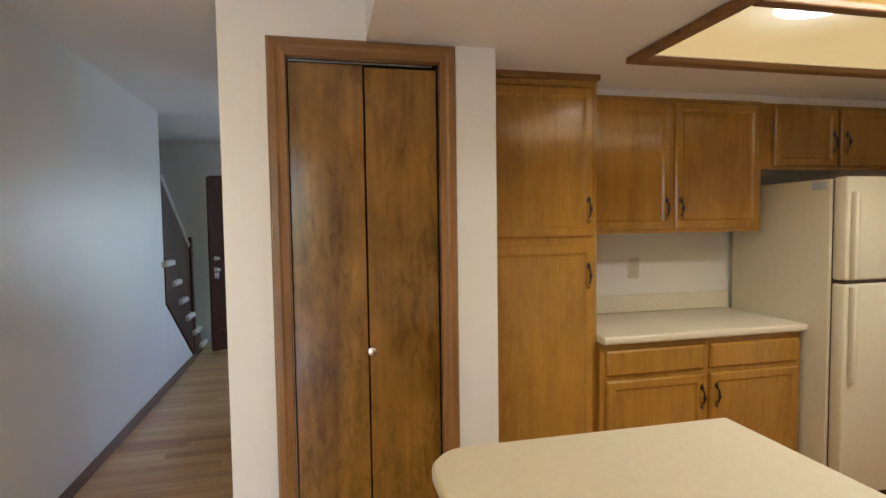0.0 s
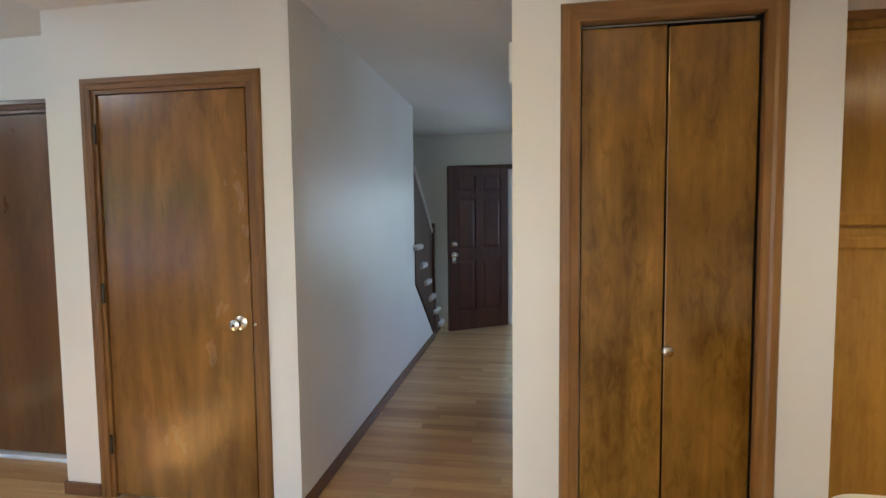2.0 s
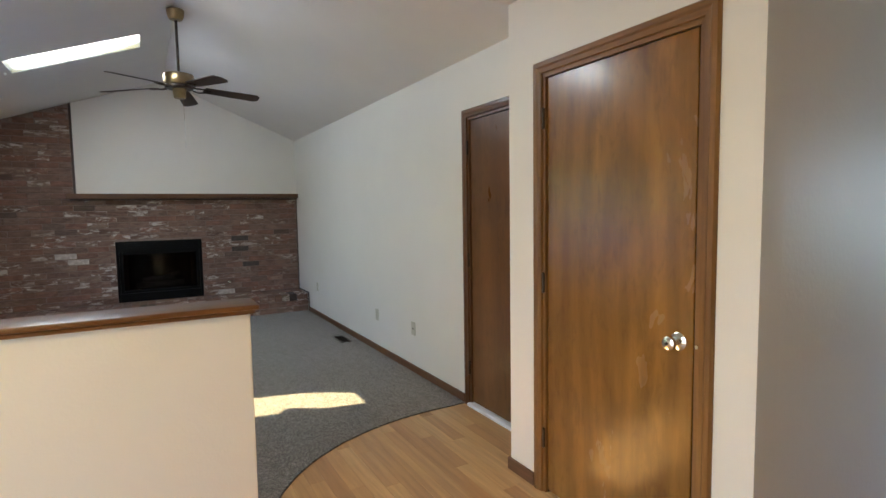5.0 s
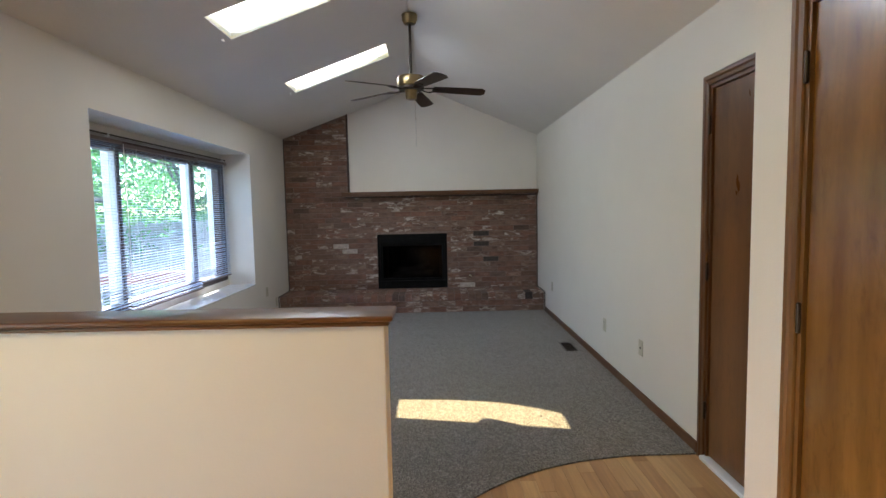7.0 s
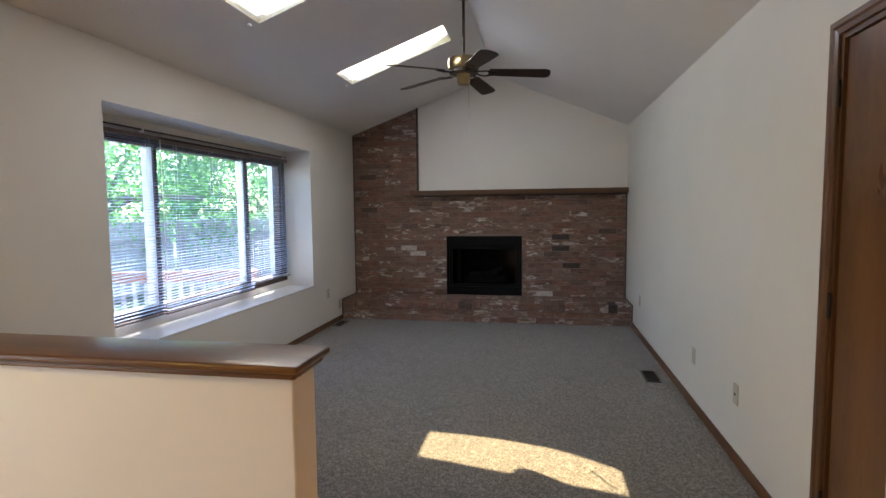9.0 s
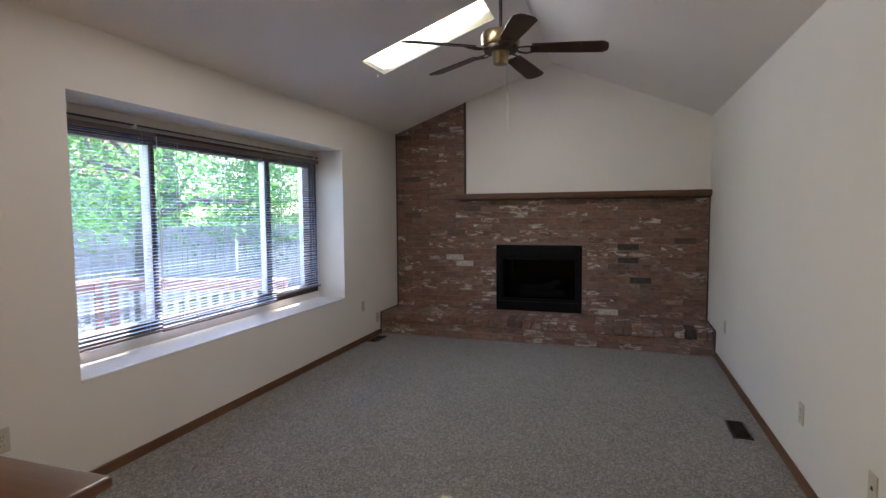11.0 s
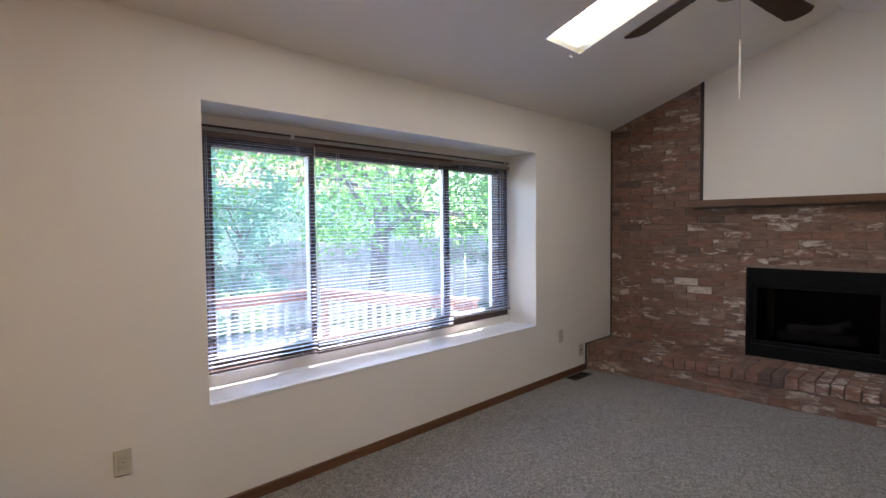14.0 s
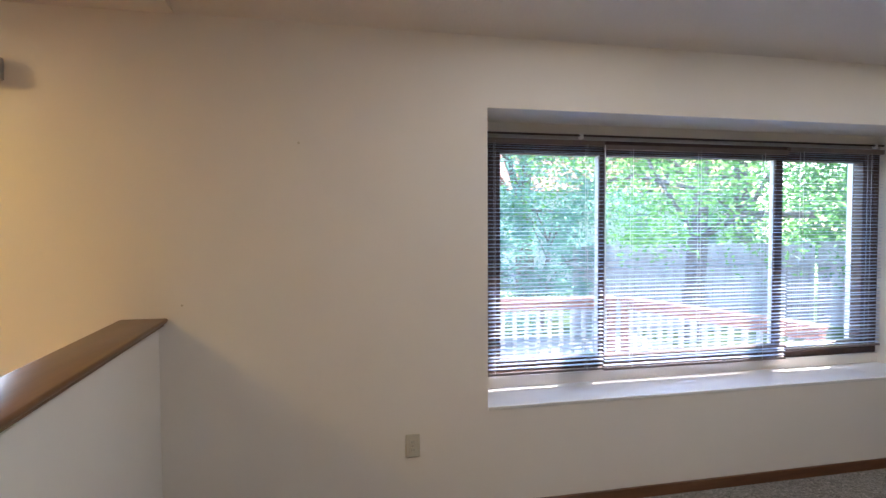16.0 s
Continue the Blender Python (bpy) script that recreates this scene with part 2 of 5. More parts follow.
M_FGLASS = glass_material("smoked_glass", (0.46, 0.46, 0.47), 0.004)
M_GLASS = glass_material("window_glass", (0.97, 0.99, 0.98))
# Glare over the view outside is put into this pane's colour.
M_HAZY = glass_material("hazy_window_glass", (0.93, 0.96, 0.97), 0.03, 0.014)
M_VINYL = plain("white_vinyl", (0.78, 0.78, 0.76), 0.4, 0, 0.05)
M_WINWOOD = wood("window_frame_wood", (0.10, 0.05, 0.03), (0.055, 0.028, 0.018), "z", 0.45, 0.3, 60)
# Blue of the sky light on pale slats is put into their colour.
M_SLAT = plain("sky_tinted_slat", (0.68, 0.77, 0.93), 0.25, 0.0, 0.06, 10)
M_RAILCLR = plain("blind_rail_brown", (0.20, 0.15, 0.13), 0.4, 0.1, 0.1)
M_CORD = plain("cord_white", (0.7, 0.68, 0.64), 0.7)
M_TRIMDARK = plain("dark_trim", (0.05, 0.03, 0.022), 0.5, 0, 0.2)
M_MORTAR = plain("grey_mortar", (0.24, 0.17, 0.138), 0.95, 0, 0.25, 25, 0.6)
M_VALANCE = plain("grey_valance", (0.42, 0.40, 0.38), 0.6)
M_STAIRCARPET = plain("beige_stair_carpet", (0.58, 0.52, 0.46), 0.95, 0, 0.15, 60, 0.8)


def carpet_material():
    m, nt, b = nodes_of("grey_loop_carpet", 0.97)
    v = coords(nt)
    loops = add(nt, "ShaderNodeTexVoronoi", Scale=125.0, Randomness=1.0)
    nt.links.new(v, loops.inputs["Vector"])
    speck = noise_tex(nt, v, 60, 2, 0.7)
    bits = nt.nodes.new("ShaderNodeSeparateColor")
    nt.links.new(loops.outputs["Color"], bits.inputs[0])
    wear = noise_tex(nt, v, 1.6, 4, 0.6, 0.5)
    tread = noise_tex(nt, v, 9.0, 4, 0.6, 0.6)
    c = ramp(nt, bits.outputs[0], [(0.0, (0.10, 0.087, 0.076)), (0.45, (0.193, 0.169, 0.149)), (0.8, (0.29, 0.260, 0.232)), (1.0, (0.40, 0.364, 0.332))])
    c = mix(nt, "MULTIPLY", 0.7, c, ramp(nt, speck, [(0.35, (0.55, 0.55, 0.55)), (0.65, (1.1, 1.1, 1.1))]))
    c = mix(nt, "MULTIPLY", 0.45, c, ramp(nt, wear, [(0.3, (0.72, 0.72, 0.72)), (0.7, (1, 1, 1))]))
    c = mix(nt, "MULTIPLY", 0.5, c, ramp(nt, tread, [(0.35, (0.75, 0.75, 0.75)), (0.65, (1, 1, 1))]))
    nt.links.new(c, b.inputs["Base Color"])
    b.inputs["Sheen Weight"].default_value = 0.25
    h = mix(nt, "ADD", 1.0, loops.outputs["Distance"], speck)
    bump(nt, b, h, 0.9, 0.008)
    return m


M_CARPET = carpet_material()


def piece_material(name, stops, rough, grain, patch=None, gloss_var=0.1, axis=None):
    """For bricks and boards: each piece takes its own tone."""
    m, nt, b = nodes_of(name, rough)
    oi = nt.nodes.new("ShaderNodeObjectInfo")
    ge = nt.nodes.new("ShaderNodeNewGeometry")
    s = nt.nodes.new("ShaderNodeMath")
    s.operation = "ADD"
    nt.links.new(oi.outputs["Random"], s.inputs[0])
    nt.links.new(ge.outputs["Random Per Island"], s.inputs[1])
    f = nt.nodes.new("ShaderNodeMath")
    f.operation = "FRACT"
    nt.links.new(s.outputs[0], f.inputs[0])
    c = ramp(nt, f.outputs[0], stops)
    mp = nt.nodes.new("ShaderNodeMapping")
    mp.inputs["Scale"].default_value = axis or (1, 1, 1)
    tc = nt.nodes.new("ShaderNodeTexCoord")
    nt.links.new(tc.outputs["Object"], mp.inputs["Vector"])
    sc = nt.nodes.new("ShaderNodeVectorMath")
    sc.operation = "SCALE"
    sc.inputs[0].default_value = (91.0, 47.0, 63.0)
    nt.links.new(f.outputs[0], sc.inputs["Scale"])
    nt.links.new(sc.outputs[0], mp.inputs["Location"])
    g = noise_tex(nt, mp.outputs[0], grain, 5, 0.65, 0.5)
    c = mix(nt, "MULTIPLY", 0.6, c, ramp(nt, g, [(0.3, (0.55, 0.5, 0.46)), (0.65, (1.05, 1.03, 1.0))]))
    if patch:
        burn = noise_tex(nt, mp.outputs[0], 16.0, 4, 0.7, 0.6)
        c = mix(nt, "MULTIPLY", 0.7, c, ramp(nt, burn, [(0.32, (0.42, 0.40, 0.39)), (0.60, (1.08, 1.05, 1.02))]))
        p = noise_tex(nt, mp.outputs[0], 17.0, 5, 0.7, 0.5)
        pick = nt.nodes.new("ShaderNodeMath")
        pick.operation = "MULTIPLY"
        fl = ramp(nt, p, [(0.50, (0, 0, 0)), (0.60, (1, 1, 1))])
        s2 = nt.nodes.new("ShaderNodeMath")
        s2.operation, s2.inputs[1].default_value = "MULTIPLY", 7.31
        nt.links.new(f.outputs[0], s2.inputs[0])
        f2 = nt.nodes.new("ShaderNodeMath")
        f2.operation = "FRACT"
        nt.links.new(s2.outputs[0], f2.inputs[0])
        sel = ramp(nt, f2.outputs[0], [(0.45, (0, 0, 0)), (0.90, (0.85, 0.85, 0.85))])
        nt.links.new(fl, pick.inputs[0])
        nt.links.new(sel, pick.inputs[1])
        c = mix(nt, "MIX", pick.outputs[0], c, patch)
    nt.links.new(c, b.inputs["Base Color"])
    rr = nt.nodes.new("ShaderNodeMapRange")
    rr.inputs["To Min"].default_value, rr.inputs["To Max"].default_value = rough - gloss_var, rough + gloss_var
    nt.links.new(g, rr.inputs["Value"])
    nt.links.new(rr.outputs[0], b.inputs["Roughness"])
    bump(nt, b, g, 0.25 if patch else 0.06, 0.004)
    return m


M_BRICK = piece_material("red_brown_brick", [(0.0, (0.235, 0.126, 0.091)), (0.2, (0.265, 0.143, 0.105)), (0.42, (0.215, 0.135, 0.102)), (0.6, (0.25, 0.157, 0.120)),
                         (0.78, (0.18, 0.106, 0.08)), (0.94, (0.27, 0.185, 0.145)), (0.985, (0.12, 0.082, 0.066))], 0.88, 45.0, (0.60, 0.53, 0.47), axis=(1, 0.4, 1.4))
M_PLANK = piece_material("oak_floor_boards", [(0.0, (0.50, 0.29, 0.12)), (0.25, (0.60, 0.375, 0.165)), (0.5, (0.45, 0.25, 0.098)), (0.75, (0.64, 0.415, 0.19)), (1.0, (0.39, 0.205, 0.078))],
                         0.32, 30.0, None, 0.05, (0.06, 1, 1))


# ---- building helpers ----
def box(bm, x0, x1, y0, y1, z0, z1):
    """Six faces of an upright block, added to bm."""
    v = [bm.verts.new((x, y, z)) for z in (z0, z1) for x, y in ((x0, y0), (x1, y0), (x1, y1), (x0, y1))]
    for f in ((3, 2, 1, 0), (4, 5, 6, 7), (0, 1, 5, 4), (1, 2, 6, 5), (2, 3, 7, 6), (3, 0, 4, 7)):
        bm.faces.new([v[i] for i in f])
    return v


def boxes(*lists):
    bm = bmesh.new()
    for b in lists:
        box(bm, *b)
    return bm


def soft(bm, width=0.004, segments=2):
    bmesh.ops.bevel(bm, geom=list(bm.edges), offset=width, segments=segments, affect="EDGES", profile=0.5, clamp_overlap=True)
    return bm


def rbox(x0, x1, y0, y1, z0, z1, width=0.004, segments=2):
    return soft(boxes((x0, x1, y0, y1, z0, z1)), width, segments)


def prism(points, z0, z1, axis="z", bm=None):
    """A polygon drawn out along an axis. points: (u, v) in the other two axes, in order x, y, z."""
    bm = bm or bmesh.new()
    put = {"z": lambda u, v, w: (u, v, w), "y": lambda u, v, w: (u, w, v), "x": lambda u, v, w: (w, u, v)}[axis]
    a = [bm.verts.new(put(u, v, z0)) for u, v in points]
    b = [bm.verts.new(put(u, v, z1)) for u, v in points]
    n = len(points)
    bm.faces.new(a)
    bm.faces.new(b[::-1])
    for i in range(n):
        bm.faces.new((a[i], a[(i + 1) % n], b[(i + 1) % n], b[i]))
    bmesh.ops.recalc_face_normals(bm, faces=bm.faces)
    return bm


def lathe(profile, at, axis="z", n=24, bm=None):
    """Turns (radius, height) pairs round an axis through at."""
    bm = bm or bmesh.new()
    put = {"z": lambda c, s, h: (c, s, h), "y": lambda c, s, h: (c, h, s), "x": lambda c, s, h: (h, c, s)}[axis]
    rings = []
    for r, h in profile:
        rings.append([bm.verts.new(Vector(at) + Vector(put(max(r, 1e-4) * math.cos(2 * math.pi * i / n), max(r, 1e-4) * math.sin(2 * math.pi * i / n), h))) for i in range(n)])
    for p, q in zip(rings, rings[1:]):
        for i in range(n):
            bm.faces.new((p[i], p[(i + 1) % n], q[(i + 1) % n], q[i]))
    bm.faces.new(rings[0][::-1])
    bm.faces.new(rings[-1])
    bmesh.ops.recalc_face_normals(bm, faces=bm.faces)
    return bm


def tube(points, radius, n=8, bm=None):
    """A round bar along a line of points."""
    bm = bm or bmesh.new()
    pts = [Vector(p) for p in points]
    rings = []
    for i, p in enumerate(pts):
        d = (pts[min(i + 1, len(pts) - 1)] - pts[max(i - 1, 0)]).normalized()
        a = d.orthogonal().normalized()
        b = d.cross(a)
        rings.append((p, a, b))
    first = rings[0][1]
    out = []
    for p, a, b in rings:
        d = a.cross(b)
        a = (first - d * first.dot(d)).normalized()
        b = d.cross(a)
        first = a
        out.append([bm.verts.new(p + radius * (math.cos(2 * math.pi * k / n) * a + math.sin(2 * math.pi * k / n) * b)) for k in range(n)])
    for p, q in zip(out, out[1:]):
        for k in range(n):
            bm.faces.new((p[k], p[(k + 1) % n], q[(k + 1) % n], q[k]))
    bm.faces.new(out[0][::-1])
    bm.faces.new(out[-1])
    bmesh.ops.recalc_face_normals(bm, faces=bm.faces)
    return bm


def mesh_of(name, bm, material, smooth=False):
    me = bpy.data.meshes.new(name)
    bm.to_mesh(me)
    bm.free()
    me.materials.append(material)
    if smooth:
        me.polygons.foreach_set("use_smooth", [True] * len(me.polygons))
        me.set_sharp_from_angle(angle=radians(35))
    return me


def thing(name, at, label, category, group=""):
    ob = new(name)
    ob.empty_display_size = 0.1
    ob.location = at
    return tagged(ob, label, category, group)


def part(name, bm, material, parent, label="", smooth=False):
    """One mesh object under a thing or part; the mesh is given in world metres."""
    ob = new(name, mesh_of(name, bm, material, smooth))
    ob.parent = parent
    m = Matrix.Translation(parent.location) if parent.parent is None else Matrix()
    ob.matrix_parent_inverse = m.inverted()
    return tagged(ob, label)


def solid(name, bm, material, label, category, kind="", group="", smooth=False):
    """One mesh that is a thing by itself."""
    return tagged(new(name, mesh_of(name, bm, material, smooth)), label, category, group, kind)


def structure(name, bm, material, label, category):
    return solid(name, bm, material, label, category, "structure")


# ---- setting: floors ----
structure("floor", boxes((-9.2, 3.7, -1.0, 9.0, -0.20, -0.014)), M_MORTAR, "concrete-grey subfloor under boards and carpet", "floor")


def carpet_outline():
    pts = [(FPX, YS), (-2.66, YS), (-2.66, 1.43)]
    cx, cy, rx, ry = -2.66, 2.75, 1.02, 1.32
    for i in range(0, 25):
        a = radians(90 * i / 24)
        pts.append((cx - rx * math.sin(a), cy - ry * math.cos(a)))
    pts += [(cx - rx, YN), (FPX, YN)]
    return pts


structure("carpet", prism(carpet_outline(), -0.012, 0.008), M_CARPET, "grey-brown speckled loop pile carpet with worn tracks", "carpet")

# ---- setting: walls ----
T = 0.14
structure("wall_north", boxes((FPX - T, -3.633, YN, YN + T, -0.02, 2.6), (-3.633, -2.83, YN, YN + T, 2.04, 2.6), (-2.83, VX + 0.12, YN, YN + T, -0.02, 2.6)), M_WALL,
          "white painted plaster wall beside the carpet", "wall")
structure("wall_south", boxes((FPX - T, WX0, YS - 0.40, YS, -0.3, 2.62), (WX1, -2.0, YS - 0.40, YS, -0.3, 2.62), (WX0, WX1, YS - 0.40, YS, -0.3, WZ0), (WX0, WX1, YS - 0.40, YS, WZ1, 2.62),
                                (-2.0, -0.2, YS - 0.40, YS, 2.06, 2.62), (-0.2, KX + T, YS - 0.40, YS, -0.3, 2.62)), M_WALL, "off-white painted wall round the deep window", "wall")
gable = boxes((FPX - 0.6, FPX - 0.008, YS - 0.3, 0.705, -0.3, 1.66), (FPX - 0.6, FPX - 0.008, 1.695, YN + T, -0.3, 1.66),
              (FPX - 0.6, FPX - 0.008, 0.705, 1.695, 1.055, 1.66), (FPX - 0.6, FPX - 0.008, 0.705, 1.695, -0.3, 0.27), (FPX - 0.64, FPX - 0.55, 0.5, 1.9, 0.1, 1.3))
structure("wall_west", gable, M_MORTAR, "mortar bed behind the brick facing", "wall")
structure("wall_gable", prism([(0.3, 1.65), (YN, 1.65), (YN, slope(YN) + 0.03), (RY, RZ + 0.03), (0.3, slope(0.3) + 0.03)], FPX - 0.2, FPX - 0.008, "x"), M_WALL,
          "off-white painted gable wall above the mantel", "wall")
structure("wall_chimney_back", prism([(YS - 0.2, 1.65), (0.3, 1.65), (0.3, slope(0.3) + 0.05), (YS - 0.2, EAVE + 0.05)], FPX - 0.2, FPX - 0.008, "x"), M_MORTAR, "mortar bed behind the brick column", "wall")
structure("wall_closet", boxes((VX, -2.473, DY, DY + 0.12, -0.02, EAVE + 0.1), (-2.473, -1.635, DY, DY + 0.12, 2.04, EAVE + 0.1), (-1.635, HX0, DY, DY + 0.12, -0.02, EAVE + 0.1),
                                (VX, VX + 0.12, DY + 0.12, YN + 0.1, -0.02, EAVE + 0.1)), M_WALL, "white painted closet wall with a wooden door", "wall")
hall = prism([(HX0, DY + 0.12), (HX1, 5.36), (HX1 - 0.12, 5.36), (HX0 - 0.12, DY + 0.12)], -0.02, EAVE + 0.1)
structure("wall_hall", hall, M_HALL, "white painted hallway wall with a soft sheen", "wall")
structure("wall_understair", prism([(5.36, -0.02), (6.36, -0.02), (6.30, 0.03), (5.36, 0.74)], HX1 - 0.12, HX1, "x"), M_WALL, "white painted wall below the stair stringer", "wall")
# Opening past y = 4.8 is unseen, left to let fill light into the hall.
structure("wall_pantry", boxes((PX0, -0.205, PY, PY + 0.11, -0.02, EAVE + 0.1), (-0.205, 0.345, PY, PY + 0.11, 2.035, EAVE + 0.1), (0.345, PX1, PY, PY + 0.11, -0.02, EAVE + 0.1),
                                (PX0, PX0 + 0.11, PY + 0.11, 4.8, -0.02, EAVE + 0.1), (PX0, PX0 + 0.11, 4.8, EY, 2.3, EAVE + 0.1), (PX1 - 0.03, PX1, PY + 0.11, KY, -0.02, EAVE + 0.1), (PX0, PX1, 2.9, KY, -0.02, EAVE)), M_WALL,
          "white painted pantry wall round the bifold door", "wall")
structure("wall_kitchen", boxes((PX1, KX + T, KY, KY + T, -0.02, EAVE + 0.1), (KX, KX + T, YS, KY, -0.02, EAVE + 0.1), (KX, KX + T, KY + T, EY, -0.02, EAVE + 0.1)), M_WALL, "white painted kitchen wall", "wall")
structure("wall_entry", boxes((-4.2, -1.46, EY, EY + T, -0.02, EAVE + 0.1), (-1.46, -0.22, EY, EY + T, 1.985, EAVE + 0.1), (-0.22, 0.45, EY, EY + T, -0.02, EAVE + 0.1), (0.45, 2.25, EY, EY + T, -0.02, 0.8), (0.45, 2.25, EY, EY + T, 2.1, EAVE + 0.1), (2.25, KX + T, EY, EY + T, -0.02, EAVE + 0.1),
                               (-4.2, -4.06, YN + T, EY, -0.02, EAVE + 0.1)), M_WALL, "grey-white painted entry wall", "wall")

# ---- setting: ceilings ----
bm = bmesh.new()


def slant(bm, x0, x1, y0, y1, t=0.08):
    v = [bm.verts.new((x, y, slope(y) + d)) for d in (0, t) for x, y in ((x0, y0), (x1, y0), (x1, y1), (x0, y1))]
    for f in ((3, 2, 1, 0), (4, 5, 6, 7), (0, 1, 5, 4), (1, 2, 6, 5), (2, 3, 7, 6), (3, 0, 4, 7)):
        bm.faces.new([v[i] for i in f])


xs = [FPX - 0.3, SKY[0][0], SKY[0][1], SKY[1][0], SKY[1][1], VX + 0.06]
# Slopes overrun the window wall as an eave, added to shade the window.
for i in range(5):
    x0, x1 = xs[i], xs[i + 1]
    if i in (1, 3):
        slant(bm, x0, x1, YS - 0.71, SKY_Y[0])
        slant(bm, x0, x1, SKY_Y[1], RY)
    else:
        slant(bm, x0, x1, YS - 0.71, RY)
slant(bm, FPX - 0.3, VX + 0.06, RY, YN + 0.5)
structure("ceiling", bm, M_CEIL, "white textured vaulted ceiling with skylight wells", "ceiling")
flat = boxes((VX, PX1, YS - 1.3, DY + 0.12, EAVE - 0.003, EAVE + 0.1), (VX, PX1, DY + 0.12, EY, EAVE, EAVE + 0.1), (-4.2, VX, YN + T, EY, EAVE, EAVE + 0.1), (0.6, KX + T, YS - 1.3, KY + T, EAVE + 0.02, EAVE + 0.1), (PX1, KX + T, KY + T, EY, EAVE, EAVE + 0.1))
structure("ceiling_flat", flat, M_CEIL, "white flat ceiling over dining space and hall", "ceiling")
structure("wall_vault_end", prism([(YS - 0.3, EAVE - 0.0025), (YN + 0.1, EAVE - 0.0025), (YN + 0.1, EAVE + 0.05), (RY, RZ + 0.05), (YS - 0.3, EAVE + 0.05)], VX - 0.001, VX + 0.05, "x"), M_WALL, "white gable panel over the flat ceiling edge", "wall")
LX0, LX1, LY0, LY1 = 1.165, 2.56, 0.85, 2.19
structure("ceiling_kitchen", boxes((0.075, LX0, YS, PY, KZ, EAVE - 0.004), (LX1, KX, YS, PY, KZ, EAVE - 0.004), (LX0, LX1, YS, LY0, KZ, EAVE - 0.004),
                                    (PX1, LX0, PY, KY, KZ, EAVE - 0.004), (LX0, LX1, LY1, KY, KZ, EAVE - 0.004), (LX1, KX, PY, KY, KZ, EAVE - 0.004)), M_CEIL,
          "dropped white kitchen ceiling with a light well", "ceiling")
M_WELL = paint("cream_light_well", (0.76, 0.66, 0.44), 0.6)
structure("ceiling_light_well", boxes((LX0, LX1, LY0, LY1, 2.335, 2.36), (LX0 - 0.01, LX0 + 0.006, LY0, LY1, KZ + 0.01, 2.336), (LX1 - 0.006, LX1 + 0.01, LY0, LY1, KZ + 0.01, 2.336),
                                      (LX0, LX1, LY0 - 0.01, LY0 + 0.006, KZ + 0.01, 2.336), (LX0, LX1, LY1 - 0.006, LY1 + 0.01, KZ + 0.01, 2.336)), M_WELL, "cream painted light well in the kitchen ceiling", "ceiling")

# ---- baseboards ----
BB = 0.068


structure("baseboard_north", soft(boxes((-7.85, -3.69, YN - 0.014, YN, 0.0, BB)), 0.003, 1), M_BASE_X, "brown stained wooden baseboard", "baseboard")
structure("baseboard_south", soft(boxes((-7.85, -2.70, YS, YS + 0.014, 0.0, BB)), 0.003, 1), M_BASE_X, "brown stained wooden baseboard", "baseboard")
structure("baseboard_closet", soft(boxes((VX - 0.014, -2.53, DY - 0.014, DY, 0.0, BB), (VX - 0.014, VX, DY, YN - 0.02, 0, BB), (-1.575, HX0 + 0.012, DY - 0.014, DY, 0.0, BB)), 0.003, 1), M_BASE_X, "brown stained wooden baseboard", "baseboard")
structure("baseboard_hall", prism([(HX0 + 0.014, DY - 0.002), (HX1 + 0.014, 6.32), (HX1 + 0.001, 6.32), (HX0, DY + 0.0)], 0, BB), M_BASE_Y, "brown stained wooden baseboard", "baseboard")
structure("baseboard_entry", soft(boxes((-4.0, -1.73, EY - 0.014, EY, 0.0, BB)), 0.003, 1), M_BASE_X, "dark wooden baseboard", "baseboard")


# ---- doors ----
def casing(parent, x0, x1, y, top, width=0.062, proud=0.016, wall=0.12, j=0.022, up=None, across=None):
    """Mitred door casing on a wall that faces -y, with jambs through the wall."""
    up, across = up or M_CASING, across or M_CASING_X

    def leg(xa, xb, za_out, za_in):
        # xa: outer edge, xb: inner edge
        bm = bmesh.new()
        prof = [(0.0, 0.006), (0.12, proud), (0.45, proud), (0.6, proud * 0.72), (0.95, proud * 0.6), (1.0, 0.004)]
        lo, hi = [], []
        for f, d in prof:
            x = xa + (xb - xa) * f
            z = za_out + (za_in - za_out) * f
            lo.append((x, y - d, 0.0))
            hi.append((x, y - d, z))
        lo += [(xb, y, 0.0), (xa, y, 0.0)]
        hi += [(xb, y, za_in), (xa, y, za_out)]
        a = [bm.verts.new(p) for p in lo]
        b = [bm.verts.new(p) for p in hi]
        n = len(a)
        for i in range(n):
            bm.faces.new((a[i], a[(i + 1) % n], b[(i + 1) % n], b[i]))
        bm.faces.new(a)
        bm.faces.new(b)
        bmesh.ops.recalc_face_normals(bm, faces=bm.faces)
        return bm

    part("casing_side", leg(x0, x0 + width, top, top - width), up, parent)
    part("casing_side", leg(x1, x1 - width, top, top - width), up, parent)
    bm = bmesh.new()
    prof = [(0.0, 0.006), (0.12, proud), (0.45, proud), (0.6, proud * 0.72), (0.95, proud * 0.6), (1.0, 0.004)]
    a, b = [], []
    for f, d in prof:
        z = top - width * f
        a.append((x0 + width * f, y - d, z))
        b.append((x1 - width * f, y - d, z))
    a += [(x0 + width, y, top - width), (x0, y, top)]
    b += [(x1 - width, y, top - width), (x1, y, top)]
    a, b = [bm.verts.new(p) for p in a], [bm.verts.new(p) for p in b]
    n = len(a)
    for i in range(n):
        bm.faces.new((a[i], a[(i + 1) % n], b[(i + 1) % n], b[i]))
    bm.faces.new(a)
    bm.faces.new(b)
    bmesh.ops.recalc_face_normals(bm, faces=bm.faces)
    part("casing_head", bm, across, parent)
    ji = width - 0.004
    part("jamb", boxes((x0 + ji, x0 + ji + j, y + 0.001, y + wall, 0, top - ji)), up, parent)
